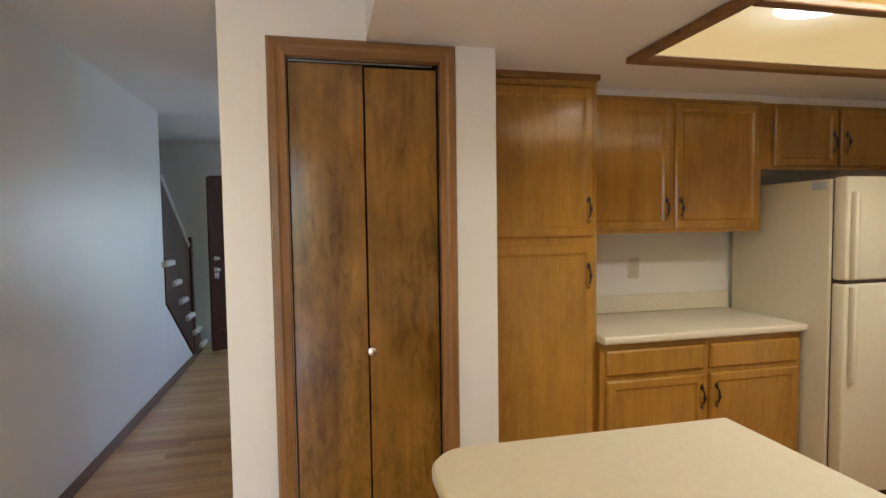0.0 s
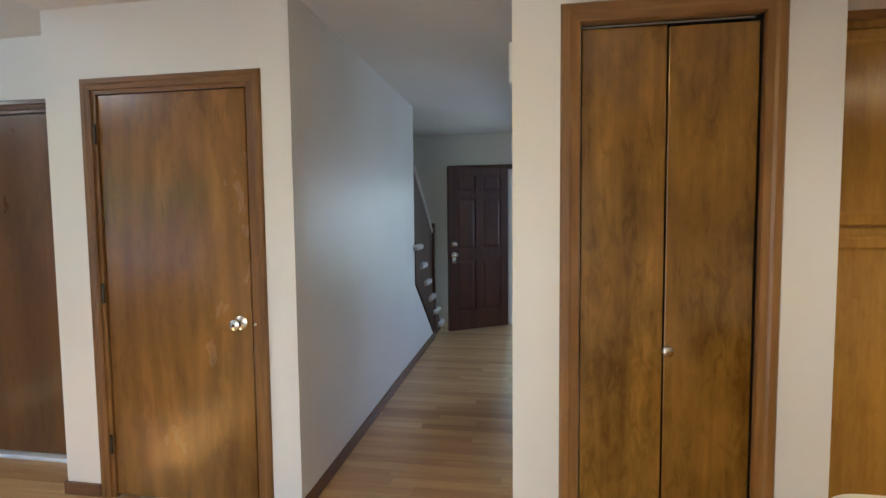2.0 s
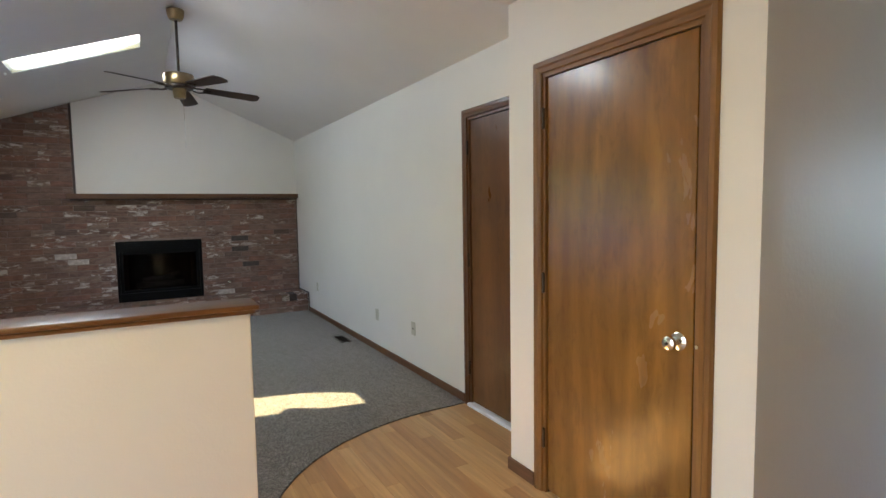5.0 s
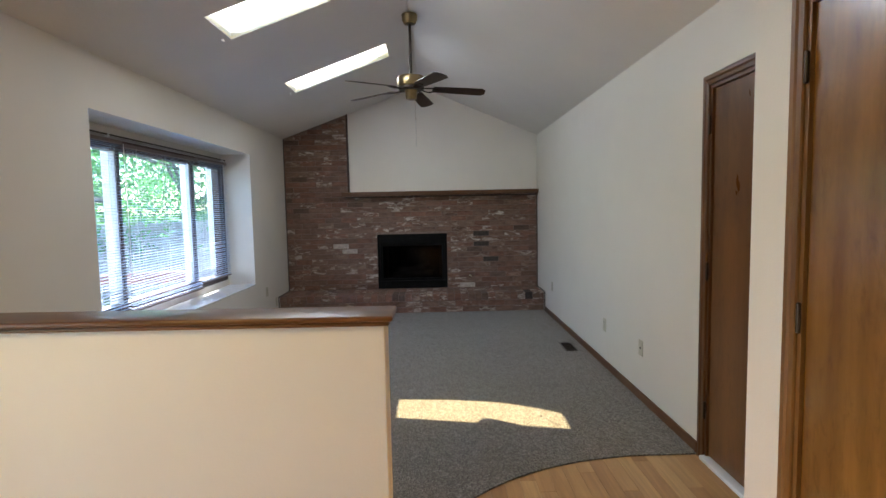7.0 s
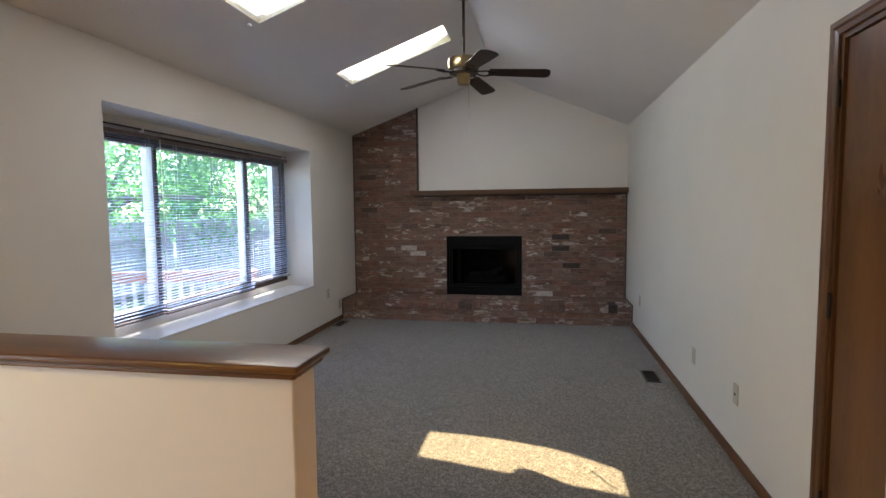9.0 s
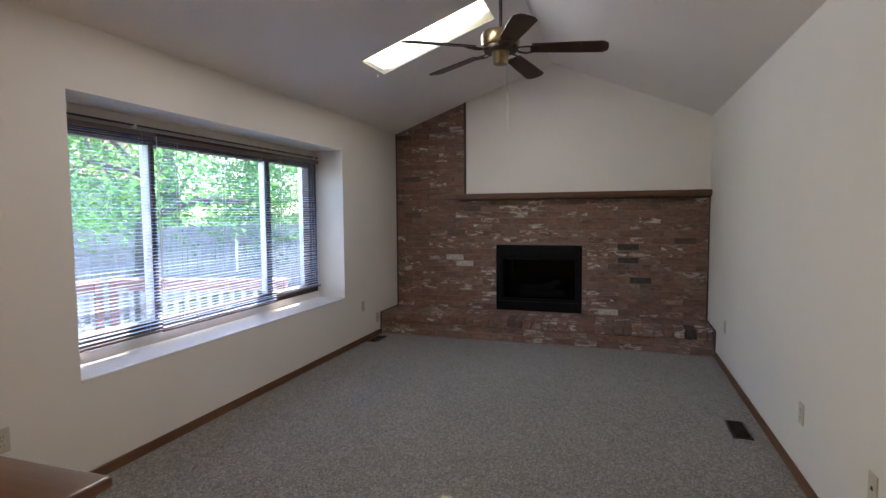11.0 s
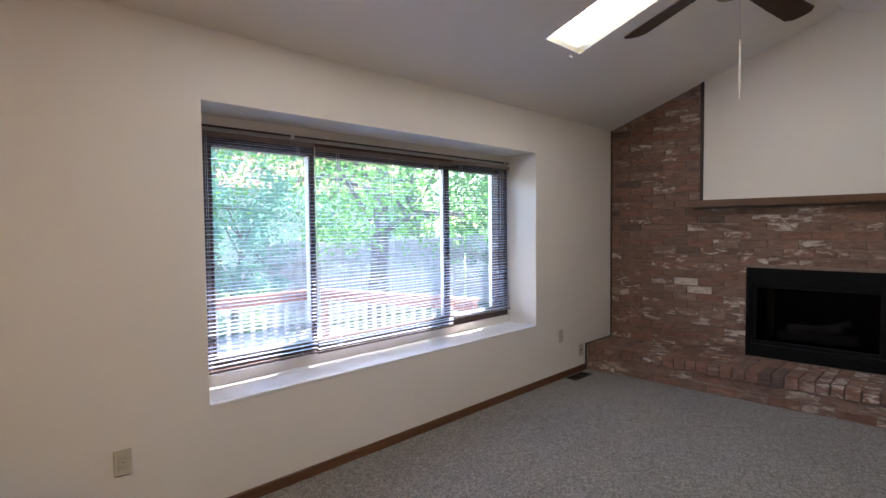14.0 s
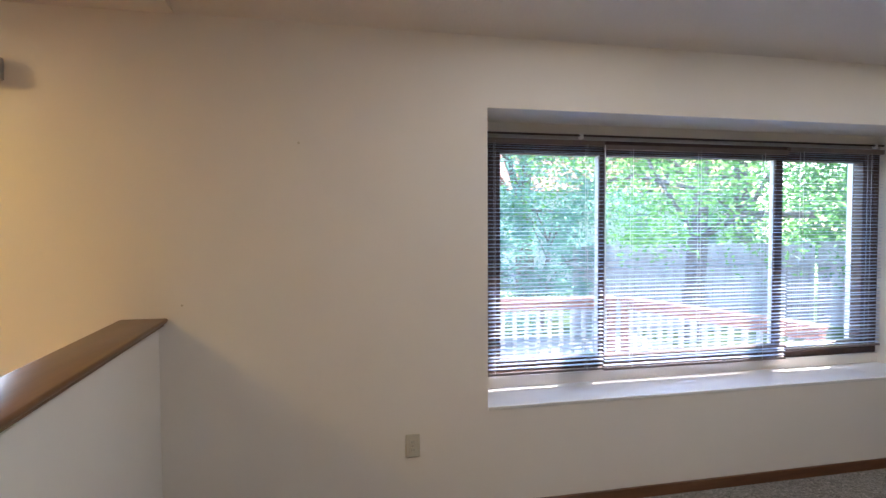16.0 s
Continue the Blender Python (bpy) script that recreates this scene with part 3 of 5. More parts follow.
    part("jamb", boxes((x1 - ji - j, x1 - ji, y + 0.001, y + wall, 0, top - ji)), up, parent)
    part("jamb_head", boxes((x0 + ji + j, x1 - ji - j, y + 0.001, y + wall, top - ji - j, top - ji)), across, parent)


def door_knob(parent, x, y, z):
    knob = part("door_knob", lathe([(0.032, 0.0), (0.033, -0.006), (0.026, -0.010), (0.012, -0.014), (0.011, -0.034), (0.021, -0.040), (0.027, -0.052), (0.025, -0.064), (0.014, -0.070)], (x, y, z), "y"), M_NICKEL, parent, "polished nickel door knob", True)
    part("keyhole", lathe([(0.006, -0.071), (0.005, -0.0725)], (x, y, z), "y", 12), M_BRONZE, knob)


def hinge(parent, x, y, z):
    part("hinge", lathe([(0.004, -0.050), (0.0075, -0.046), (0.0075, 0.046), (0.004, 0.050)], (x, y - 0.010, z), "z", 10), M_BRONZE, parent, "dark metal hinge knuckle", True)


door = thing("door_1", (-2.05, DY, 0), "closed flush closet door in glossy reddish-brown stained veneer", "door")
tagged(door, kind="structure")
casing(door, -2.526, -1.583, DY, 2.095, 0.057)
leaf = part("door_leaf", rbox(-2.448, -1.672, DY + 0.012, DY + 0.047, 0.012, 2.016, 0.002, 1), M_DOOR, door)
door_knob(leaf, -1.728, DY + 0.012, 0.918)
part("strike", lathe([(0.008, 0), (0.007, -0.012)], (-1.640, DY - 0.004, 0.918), "y", 12), M_NICKEL, door)
for z in (0.28, 1.05, 1.83):
    hinge(door, -2.458, DY + 0.004, z)
# Black strips fill the gaps round the leaf as painted shade.
part("edge_gap", boxes((-1.6715, -1.6665, DY + 0.016, DY + 0.06, 0, 2.018), (-2.4525, -2.4485, DY + 0.016, DY + 0.06, 0, 2.018), (-2.448, -1.672, DY + 0.016, DY + 0.045, 2.0165, 2.021)), M_BLACK, door, "black strips standing in for shade in the gap round the leaf")
part("jamb_strip", boxes((-1.666, -1.658, DY + 0.010, DY + 0.06, 0, 2.016)), M_DOOR_DARK, door)
# Black sheet behind the leaf, added as shade for the gaps.
part("stop_back", boxes((-2.47, -1.63, DY + 0.075, DY + 0.11, 0, 2.04)), M_BLACK, door)

door = thing("door_2", (-3.22, YN, 0), "closed flush brown veneer door with a metal threshold", "door")
tagged(door, kind="structure")
casing(door, -3.685, -2.765, YN, 2.095, 0.057, up=M_CASING_DARK, across=M_CASING_DARK_X)
leaf = part("door_leaf", rbox(-3.606, -2.844, YN + 0.012, YN + 0.047, 0.03, 2.016, 0.002, 1), M_DOOR_DARK, door)
door_knob(leaf, -2.90, YN + 0.012, 0.945)
for z in (0.28, 1.05, 1.83):
    hinge(door, -3.622, YN + 0.004, z)
part("threshold", soft(boxes((-3.632, -2.824, YN - 0.03, YN + 0.09, 0.0, 0.024)), 0.008, 2), M_ALU, door, "bright metal threshold strip")

door = thing("door_3", (0.066, PY, 0), "closed two-panel bifold pantry door in blotchy brown veneer", "door")
tagged(door, kind="structure")
casing(door, -0.270, 0.403, PY, 2.095, 0.064, 0.018, 0.11, 0.004, M_CASING_GOLD, M_CASING_GOLD_X)
for xa, xb, top in ((-0.202, 0.062, 2.017), (0.068, 0.334, 2.011)):
    leaf = part("door_panel", rbox(xa, xb, PY + 0.020, PY + 0.052, 0.02, top, 0.003, 2), M_BIFOLD, door)
part("rail_lip", boxes((-0.200, 0.320, PY + 0.024, PY + 0.0295, 2.0225, 2.0265)), M_STEEL, door, "thin bright track lip")
part("knob", lathe([(0.011, 0.0), (0.010, -0.012), (0.017, -0.018), (0.0185, -0.027), (0.015, -0.033), (0.006, -0.035)], (0.075, PY + 0.020, 0.972), "y", 20), M_NICKEL, door, "round nickel pull knob", True)
# Shade at both panel edges, put in as black strips.
part("edge_gap", boxes((0.3345, 0.3388, PY + 0.016, PY + 0.05, 0.0, 2.03), (-0.2058, -0.2025, PY + 0.016, PY + 0.05, 0.0, 2.03)), M_BLACK, door)
part("track", boxes((-0.205, 0.338, PY + 0.030, PY + 0.060, 2.019, 2.032)), M_BLACK, door, "dark metal sliding track")
# Added black sheet: makes the space behind the panels read as shade.
part("stop_back", boxes((-0.205, 0.338, PY + 0.085, PY + 0.10, 0, 2.03)), M_BLACK, door)

# ---- half wall ----
CAPY = 1.398
SKEW = 0.062                       # the half wall runs slightly out of square


def along(y):
    """Shift of the half wall's middle line, from its free end towards the window wall."""
    return SKEW * (CAPY - y) / 2.0


def skewed(x0, x1, y0, y1, z0, z1, bevel=0.004, segments=2):
    bm = boxes((x0, x1, y0, y1, z0, z1))
    for v in bm.verts:
        v.co.x += along(v.co.y)
        v.co.z += 0.3 * along(v.co.y)
    return soft(bm, bevel, segments)


structure("wall_half", skewed(-2.700, -2.580, YS, 1.368, -0.02, 1.03, 0.004, 1), M_WALL, "cream painted half wall between dining space and carpet", "wall")
cap = thing("half_wall_cap", (-2.63, 0.3, 1.0), "varnished brown wooden cap with moulded edge on the half wall", "trim")
tagged(cap, kind="structure")
part("cap_board", skewed(-2.740, -2.541, YS + 0.001, CAPY, 1.0475, 1.067, 0.008, 3), M_CAP, cap, "", True)
part("moulding", skewed(-2.580, -2.556, YS + 0.001, 1.384, 1.030, 1.047, 0.006, 2), M_CAP, cap)
part("moulding", skewed(-2.724, -2.700, YS + 0.001, 1.384, 1.030, 1.047, 0.006, 2), M_CAP, cap)
part("moulding", skewed(-2.6995, -2.5805, 1.368, 1.385, 1.030, 1.047, 0.006, 2), M_CAP, cap)

# ---- skylights ----
M_SKYFRAME = plain("skylight_frame", (0.75, 0.74, 0.72), 0.5)


def milky_material():
    """Pane added to whiten the opening: scatters daylight, passes some straight, amber-tinted to gild the sun patch."""
    m, nt, b = nodes_of("whitening_amber_pane")
    nt.nodes.remove(b)
    tr = nt.nodes.new("ShaderNodeBsdfTranslucent")
    tr.inputs[0].default_value = (0.95, 0.98, 1.0, 1)
    gl = nt.nodes.new("ShaderNodeBsdfTransparent")
    gl.inputs[0].default_value = (1.0, 0.92, 0.67, 1)
    mx = nt.nodes.new("ShaderNodeMixShader")
    mx.inputs[0].default_value = 0.85
    nt.links.new(tr.outputs[0], mx.inputs[1])
    nt.links.new(gl.outputs[0], mx.inputs[2])
    nt.links.new(mx.outputs[0], nt.nodes["Material Output"].inputs[0])
    return m


M_DOME = milky_material()


def skylight(n, x0, x1):
    sk = thing("window_skylight", ((x0 + x1) / 2, sum(SKY_Y) / 2, slope(sum(SKY_Y) / 2)), "bright fixed skylight in the sloping white ceiling", "skylight", "skylights")
    tagged(sk, kind="structure")
    y0, y1 = SKY_Y
    # curb plate, added: its far edge is bowed to shape the sun patch
    bm = bmesh.new()
    inner = [(x1, y0), (x1, y1)]
    for i in range(13):
        f = i / 12
        bow = (0.17 if f < 0.5 else 0.06) * (2 * f - 1) ** 2 - 0.02
        inner.append((x0 + bow, y1 + (y0 - y1) * f))
    outer = [(x1 + 0.12, y0 - 0.12), (x1 + 0.12, y1 + 0.12)] + [(x0 - 0.12, y1 + 0.12 + (y0 - y1 - 0.24) * i / 12) for i in range(13)]
    k = len(inner)
    lay = []
    for t in (0.082, 0.10):
        lay.append(([bm.verts.new((x, y, slope(y) + t)) for x, y in inner], [bm.verts.new((x, y, slope(y) + t)) for x, y in outer]))
    for i in range(k):
        j = (i + 1) % k
        for a, b in lay:
            bm.faces.new((a[i], a[j], b[j], b[i]))
        bm.faces.new((lay[0][0][i], lay[0][0][j], lay[1][0][j], lay[1][0][i]))
        bm.faces.new((lay[0][1][i], lay[0][1][j], lay[1][1][j], lay[1][1][i]))
    bmesh.ops.recalc_face_normals(bm, faces=bm.faces)
    part("curb", bm, M_SKYFRAME, sk)
    bm = bmesh.new()
    v = [bm.verts.new((x, y, slope(y) + t)) for t in (0.104, 0.110) for x, y in ((x0 - 0.1, y0 - 0.1), (x1 + 0.1, y0 - 0.1), (x1 + 0.1, y1 + 0.1), (x0 - 0.1, y1 + 0.1))]
    for f in ((3, 2, 1, 0), (4, 5, 6, 7), (0, 1, 5, 4), (1, 2, 6, 5), (2, 3, 7, 6), (3, 0, 4, 7)):
        bm.faces.new([v[i] for i in f])
    g = part("pane", bm, M_GLASS, sk)
    g.visible_shadow = False
    bm = bmesh.new()
    v = [bm.verts.new((x, y, slope(y) + t)) for t in (0.004, 0.008) for x, y in ((x0 + 0.001, y0 + 0.001), (x1 - 0.001, y0 + 0.001), (x1 - 0.001, y1 - 0.001), (x0 + 0.001, y1 - 0.001))]
    for f in ((3, 2, 1, 0), (4, 5, 6, 7), (0, 1, 5, 4), (1, 2, 6, 5), (2, 3, 7, 6), (3, 0, 4, 7)):
        bm.faces.new([v[i] for i in f])
    g = part("diffuser", bm, M_DOME, sk, "milky pane added to whiten the skylight opening")
    part("latch", soft(boxes((x0 + 0.03, x0 + 0.06, y0 - 0.05, y0 - 0.035, slope(y0 - 0.04) - 0.015, slope(y0 - 0.04) + 0.0)), 0.003, 1), M_VINYL, sk)


for i, (x0, x1) in enumerate(SKY):
    skylight(i, x0, x1)

# ---- brick fireplace ----
CH, BL, MO = 0.0743, 0.225, 0.009


def brick_mesh(name, length, height, depth=0.03, seed=0):
    rnd = random.Random(seed)
    bm = boxes((-depth, 0, 0, length, 0, height))
    for v in bm.verts:
        if v.co.x > -0.001:
            v.co.y += rnd.uniform(-0.003, 0.003)
            v.co.z += rnd.uniform(-0.0025, 0.0025)
            v.co.x += rnd.uniform(-0.002, 0.003)
    bmesh.ops.bevel(bm, geom=[e for e in bm.edges if all(v.co.x > -0.01 for v in e.verts)], offset=0.004, segments=1, affect="EDGES", clamp_overlap=True)
    me = mesh_of(name, bm, M_BRICK)
    return me


BRICKS = {}


def lay(parent, y0, y1, z, x=FPX, height=CH - MO):
    """One brick on the face at x that looks along +x; alike lengths share a mesh."""
    length = max(0.02, round((y1 - y0) / 0.01) * 0.01)
    key = (length, round(height, 4), random.randrange(3))
    if key not in BRICKS:
        BRICKS[key] = brick_mesh("brick", length, height, 0.03, len(BRICKS))
    ob = new("brick", BRICKS[key])
    ob.location = Vector((x + random.uniform(-0.002, 0.003), y0, z)) - parent.location
    ob.parent = parent
    return ob


random.seed(4)
fire = thing("fireplace", (FPX, 1.2, 0.265), "red-brown brick fireplace face with whitened patches", "fireplace")
col = thing("chimney_breast", (FPX, -0.15, 1.66), "tall red-brown brick column rising to the vaulted ceiling", "chimney")


def course(parent, z, ya, yb, odd, cut=None, height=CH - MO):
    y = ya - (BL * 0.5 if odd else 0) - random.uniform(0, 0.03)
    while y < yb - 0.01:
        a, b = max(y, ya), min(y + BL - MO, yb)
        spans = [(a, b)]
        if cut and b > cut[0] and a < cut[1]:
            spans = [(a, min(b, cut[0])), (max(a, cut[1]), b)]
        for p, q in spans:
            if q - p > 0.025:
                lay(parent, p, q, z, height=height)
        y += BL


Z0 = 0.265
for k in range(18):
    z = Z0 + k * CH
    inside = z < 1.055
    course(fire, z + MO * 0.5, YS + 0.012, YN - 0.012, k % 2, (0.692, 1.704) if inside else None)
z = Z0 + 18 * CH
k = 0
while z < slope(0.29) - 0.02:
    # the column's courses are cut off by the slope
    top = min(CH - MO, slope(0.29) - z - 0.01)
    y_lo = YS + 0.012
    while slope(y_lo) < z + top + 0.004 and y_lo < 0.27:
        y_lo += 0.01
    course(col, z + MO * 0.5, y_lo, 0.296, k % 2, None, max(0.02, top))
    z += CH
    k += 1
# a few over-burnt bricks stand out black, two others are whitewashed
M_BURNT = plain("over_burnt_brick", (0.055, 0.042, 0.036), 0.8, 0, 0.4, 30, 0.5)
M_CHALK = plain("chalky_brick", (0.50, 0.43, 0.38), 0.9, 0, 0.3, 30, 0.5)
for ky, kz, mat in ((2.16, 1.027, M_BURNT), (2.20, 0.89, M_BURNT), (2.26, 0.637, M_BURNT), (0.26, 0.855, M_CHALK), (0.26, 0.79, M_CHALK), (1.93, 0.30, M_CHALK)):
    hit = [o for o in fire.children if o.location.y + fire.location.y <= ky <= o.location.y + fire.location.y + o.dimensions.y and o.location.z + fire.location.z - MO <= kz <= o.location.z + fire.location.z + CH - MO]
    for o in hit[:1]:
        o.data = o.data.copy()
        o.data.materials[0] = mat
part("edge_trim", soft(prism([(0.298, 1.66), (0.322, 1.66), (0.322, slope(0.322)), (0.298, slope(0.298))], FPX - 0.01, FPX + 0.016, "x"), 0.003, 1), M_TRIMDARK, col, "dark wooden edge strip")
part("edge_trim", boxes((FPX - 0.01, FPX + 0.012, YS + 0.0005, YS + 0.012, 0.265, slope(YS) - 0.002)), M_TRIMDARK, col, "dark wooden edge strip")
part("edge_trim", boxes((FPX - 0.01, FPX + 0.012, YN - 0.012, YN - 0.0005, 0.265, 1.60)), M_TRIMDARK, fire, "dark wooden edge strip")

hearth = thing("hearth", (-8.1, 1.2, 0.0), "low raised hearth of red-brown bricks laid on edge", "hearth")
part("bed", boxes((FPX - 0.02, -7.882, YS + 0.014, YN - 0.014, 0.0, 0.2535)), M_MORTAR, hearth, "grey mortar bed")
random.seed(8)
TOPS = {}
y = YS + 0.016
while y < YN - 0.06:
    w = random.choice((0.088, 0.096, 0.104))
    w = min(w, YN - 0.016 - y)
    for row, (xa, xb) in enumerate(((-8.12, -7.862), (-8.383, -8.128))):
        key = (round(w, 3), row)
        if key not in TOPS:
            bm = boxes((0, xb - xa, 0, w - 0.009, 0, 0.092))
            for v in bm.verts:
                v.co += Vector((random.uniform(-0.003, 0.004), random.uniform(-0.002, 0.002), random.uniform(-0.002, 0.002)))
            bmesh.ops.bevel(bm, geom=list(bm.edges), offset=0.005, segments=1, affect="EDGES", clamp_overlap=True)
            TOPS[key] = mesh_of("brick", bm, M_BRICK)
        ob = new("brick", TOPS[key])
        ob.location = Vector((xa + random.uniform(-0.004, 0.004), y, 0.170 + random.uniform(-0.002, 0.002))) - hearth.location
        ob.parent = hearth
        if row == 0 and y < 2.756 <= y + w:
            ob.data = ob.data.copy()
            ob.data.materials[0] = M_BURNT
    y += w
for k, z in enumerate((0.014, 0.092)):
    y = YS + 0.016 - (0.1 if k else 0)
    while y < YN - 0.05:
        a, b = max(y, YS + 0.016), min(y + BL - MO, YN - 0.016)
        if b - a > 0.03:
            lay(hearth, a, b, z, -7.878, 0.068)
        y += BL
part("edge_trim", boxes((FPX + 0.012, -7.856, YS + 0.0005, YS + 0.012, 0.256, 0.27), (-7.866, -7.854, YS + 0.0005, YS + 0.012, 0.0, 0.256)), M_TRIMDARK, hearth, "dark wooden edge strip")
part("edge_trim", boxes((FPX + 0.012, -7.856, YN - 0.012, YN - 0.0005, 0.256, 0.27), (-7.866, -7.854, YN - 0.012, YN - 0.0005, 0.0, 0.256)), M_TRIMDARK, hearth, "dark wooden edge strip")

mantel = thing("mantel_shelf", (-8.33, 1.6, 1.60), "long brown varnished wooden mantel shelf on the brick face", "mantel shelf")
M_MANTEL = wood("mantel_wood", (0.17, 0.072, 0.026), (0.085, 0.034, 0.014), "y", 0.35, 0.3, 60, 0.1)
part("shelf", rbox(FPX - 0.02, -8.262, 0.225, YN - 0.002, 1.604, 1.668, 0.006, 2), M_MANTEL, mantel)
part("cleat", boxes((FPX + 0.004, -8.33, 0.26, YN - 0.003, 1.584, 1.604)), M_TRIMDARK, mantel)
part("caulk_strip", boxes((FPX - 0.008, FPX + 0.004, 0.323, YN - 0.002, 1.668, 1.674)), M_VINYL, mantel)

# fireplace insert
ins = thing("fireplace_insert", (FPX, 1.2, 0.27), "black metal gas fireplace insert with dark glass front", "fireplace insert")
Y0, Y1, ZA, ZB = 0.696, 1.700, 0.270, 1.058
part("surround", soft(boxes((FPX - 0.06, FPX + 0.004, Y0, Y0 + 0.035, ZA, ZB), (FPX - 0.06, FPX + 0.004, Y1 - 0.035, Y1, ZA, ZB), (FPX - 0.06, FPX + 0.002, Y0 + 0.035, Y1 - 0.035, ZB - 0.14, ZB), (FPX - 0.06, FPX + 0.002, Y0 + 0.035, Y1 - 0.035, ZA, ZA + 0.11)), 0.004, 1), M_BLACK, ins)
for i in range(4):
    part("louvre", soft(boxes((FPX - 0.02, FPX + 0.006, Y0 + 0.09, Y1 - 0.09, ZB - 0.125 + i * 0.028, ZB - 0.112 + i * 0.028)), 0.002, 1), M_BLACK, ins)
for i in range(3):
    part("louvre", soft(boxes((FPX - 0.02, FPX + 0.006, Y0 + 0.09, Y1 - 0.09, ZA + 0.02 + i * 0.028, ZA + 0.033 + i * 0.028)), 0.002, 1), M_BLACK, ins)
gy0, gy1, gz0, gz1 = Y0 + 0.035, Y1 - 0.035, ZA + 0.11, ZB - 0.14
part("glass_frame", soft(boxes((FPX - 0.055, FPX - 0.02, gy0, gy0 + 0.04, gz0, gz1), (FPX - 0.055, FPX - 0.02, gy1 - 0.04, gy1, gz0, gz1), (FPX - 0.055, FPX - 0.02, gy0 + 0.04, gy1 - 0.04, gz1 - 0.035, gz1), (FPX - 0.055, FPX - 0.02, gy0 + 0.04, gy1 - 0.04, gz0, gz0 + 0.035)), 0.004, 1), M_BLACK, ins)
part("glass", boxes((FPX - 0.05, FPX - 0.044, gy0 + 0.04, gy1 - 0.04, gz0 + 0.035, gz1 - 0.035)), M_FGLASS, ins)
part("firebox", boxes((FPX - 0.50, FPX - 0.49, gy0 + 0.08, gy1 - 0.08, gz0, gz1), (FPX - 0.5, FPX - 0.06, gy0 + 0.0, gy0 + 0.02, gz0, gz1), (FPX - 0.5, FPX - 0.06, gy1 - 0.02, gy1, gz0, gz1), (FPX - 0.5, FPX - 0.06, gy0, gy1, gz0 - 0.02, gz0), (FPX - 0.5, FPX - 0.06, gy0, gy1, gz1, gz1 + 0.02)), M_SOOT, ins)
for (ya, za, yb, zb, r) in ((0.90, 0.44, 1.48, 0.46, 0.045), (0.97, 0.51, 1.36, 0.54, 0.04), (1.05, 0.49, 1.42, 0.60, 0.03)):
    part("log", tube([(FPX - 0.24 + i * 0.01, ya + (yb - ya) * i / 4, za + (zb - za) * i / 4 + 0.008 * math.sin(i * 2)) for i in range(5)], r, 10), M_LOG, ins, "", True)
part("grate", boxes((FPX - 0.34, FPX - 0.14, 0.88, 1.52, 0.385, 0.395)), M_BLACK, ins)
solid("gas_valve_key", lathe([(0.024, 0.0), (0.022, 0.006), (0.012, 0.010), (0.009, 0.03), (0.004, 0.032)], (FPX + 0.004, 2.03, 0.43), "x", 16), M_NICKEL, "small round nickel gas valve in the bricks", "gas valve", smooth=True)

# ---- big window with blinds ----
win = thing("window_1", (-5.581, -0.910, WZ0), "wide three-part window with brown wooden sashes in a deep recess", "window")
tagged(win, kind="structure")
FY0, FY1 = -1.010, -0.915
part("window_frame", soft(boxes((WX0, WX0 + 0.05, FY0, FY1, 0.632, 2.000), (WX1 - 0.05, WX1, FY0, FY1, 0.632, 2.000), (WX0 + 0.05, WX1 - 0.05, FY0, FY1, 1.957, 2.000), (WX0 + 0.05, WX1 - 0.05, FY0, FY1, 0.632, 0.672)), 0.004, 1), M_WINWOOD, win)
for xa, xb in ((WX1 - 0.172, WX1 - 0.0505), (WX0 + 0.0505, WX0 + 0.125)):
    part("sash_stile", soft(boxes((xa, xb, FY0 + 0.01, FY1 - 0.006, 0.6725, 1.9565)), 0.004, 1), M_WINWOOD, win)
part("sash_rail", soft(boxes((WX0 + 0.126, WX1 - 0.173, FY0 + 0.01, FY1 - 0.008, 1.912, 1.9565)), 0.004, 1), M_WINWOOD, win)
part("sash_rail", soft(boxes((WX0 + 0.126, WX1 - 0.173, FY0 + 0.01, FY1 - 0.008, 0.6725, 0.715)), 0.004, 1), M_WINWOOD, win)
part("head_panel", boxes((WX0, WX1, -1.000, -0.920, 2.000, WZ1)), M_WALL, win, "painted panel over the window")
part("apron_panel", boxes((WX0, WX1, -1.000, -0.905, WZ0, 0.6318)), M_WALL, win, "painted panel under the window")
part("window_sill", soft(boxes((WX0 + 0.001, WX1 - 0.001, -0.905, YS + 0.004, WZ0 - 0.012, WZ0 + 0.006)), 0.003, 1), paint("sill_gloss_paint", (0.78, 0.77, 0.74), 0.2), win, "glossy white painted sill")
for xa, xb, xv in ((-4.990, -4.955, -5.010), (-6.238, -6.180, -6.284)):
    part("mullion", soft(boxes((xa, xb, FY1 - 0.016, FY1 + 0.004, 0.7155, 1.9115)), 0.004, 1), M_WINWOOD, win)
    part("mullion_back", soft(boxes((xa + 0.001, xb - 0.001, -0.974 if xa > -5.5 else -0.956, FY1 - 0.0165, 0.7155, 1.9115)), 0.003, 1), M_VINYL, win, "white vinyl mullion behind the wood strip")
    part("vinyl_sash", soft(boxes((xv - 0.018, xv, FY0 - 0.06, FY0 + 0.001, 0.66, 1.96)), 0.003, 1), M_VINYL, win, "white vinyl sash stile")
part("vinyl_sash", soft(boxes((WX0 + 0.02, WX0 + 0.062, FY0 - 0.08, FY0 - 0.001, 0.66, 1.96)), 0.003, 1), M_VINYL, win, "white vinyl sash stile")
for xa, xb in ((-4.956, WX1 - 0.172), (-6.181, -4.989), (WX0 + 0.125, -6.237)):
    g = part("pane", boxes((xa + 0.0005, xb - 0.0005, -0.975, -0.969, 0.7155, 1.9115)), M_HAZY, win)
    g.visible_shadow = False


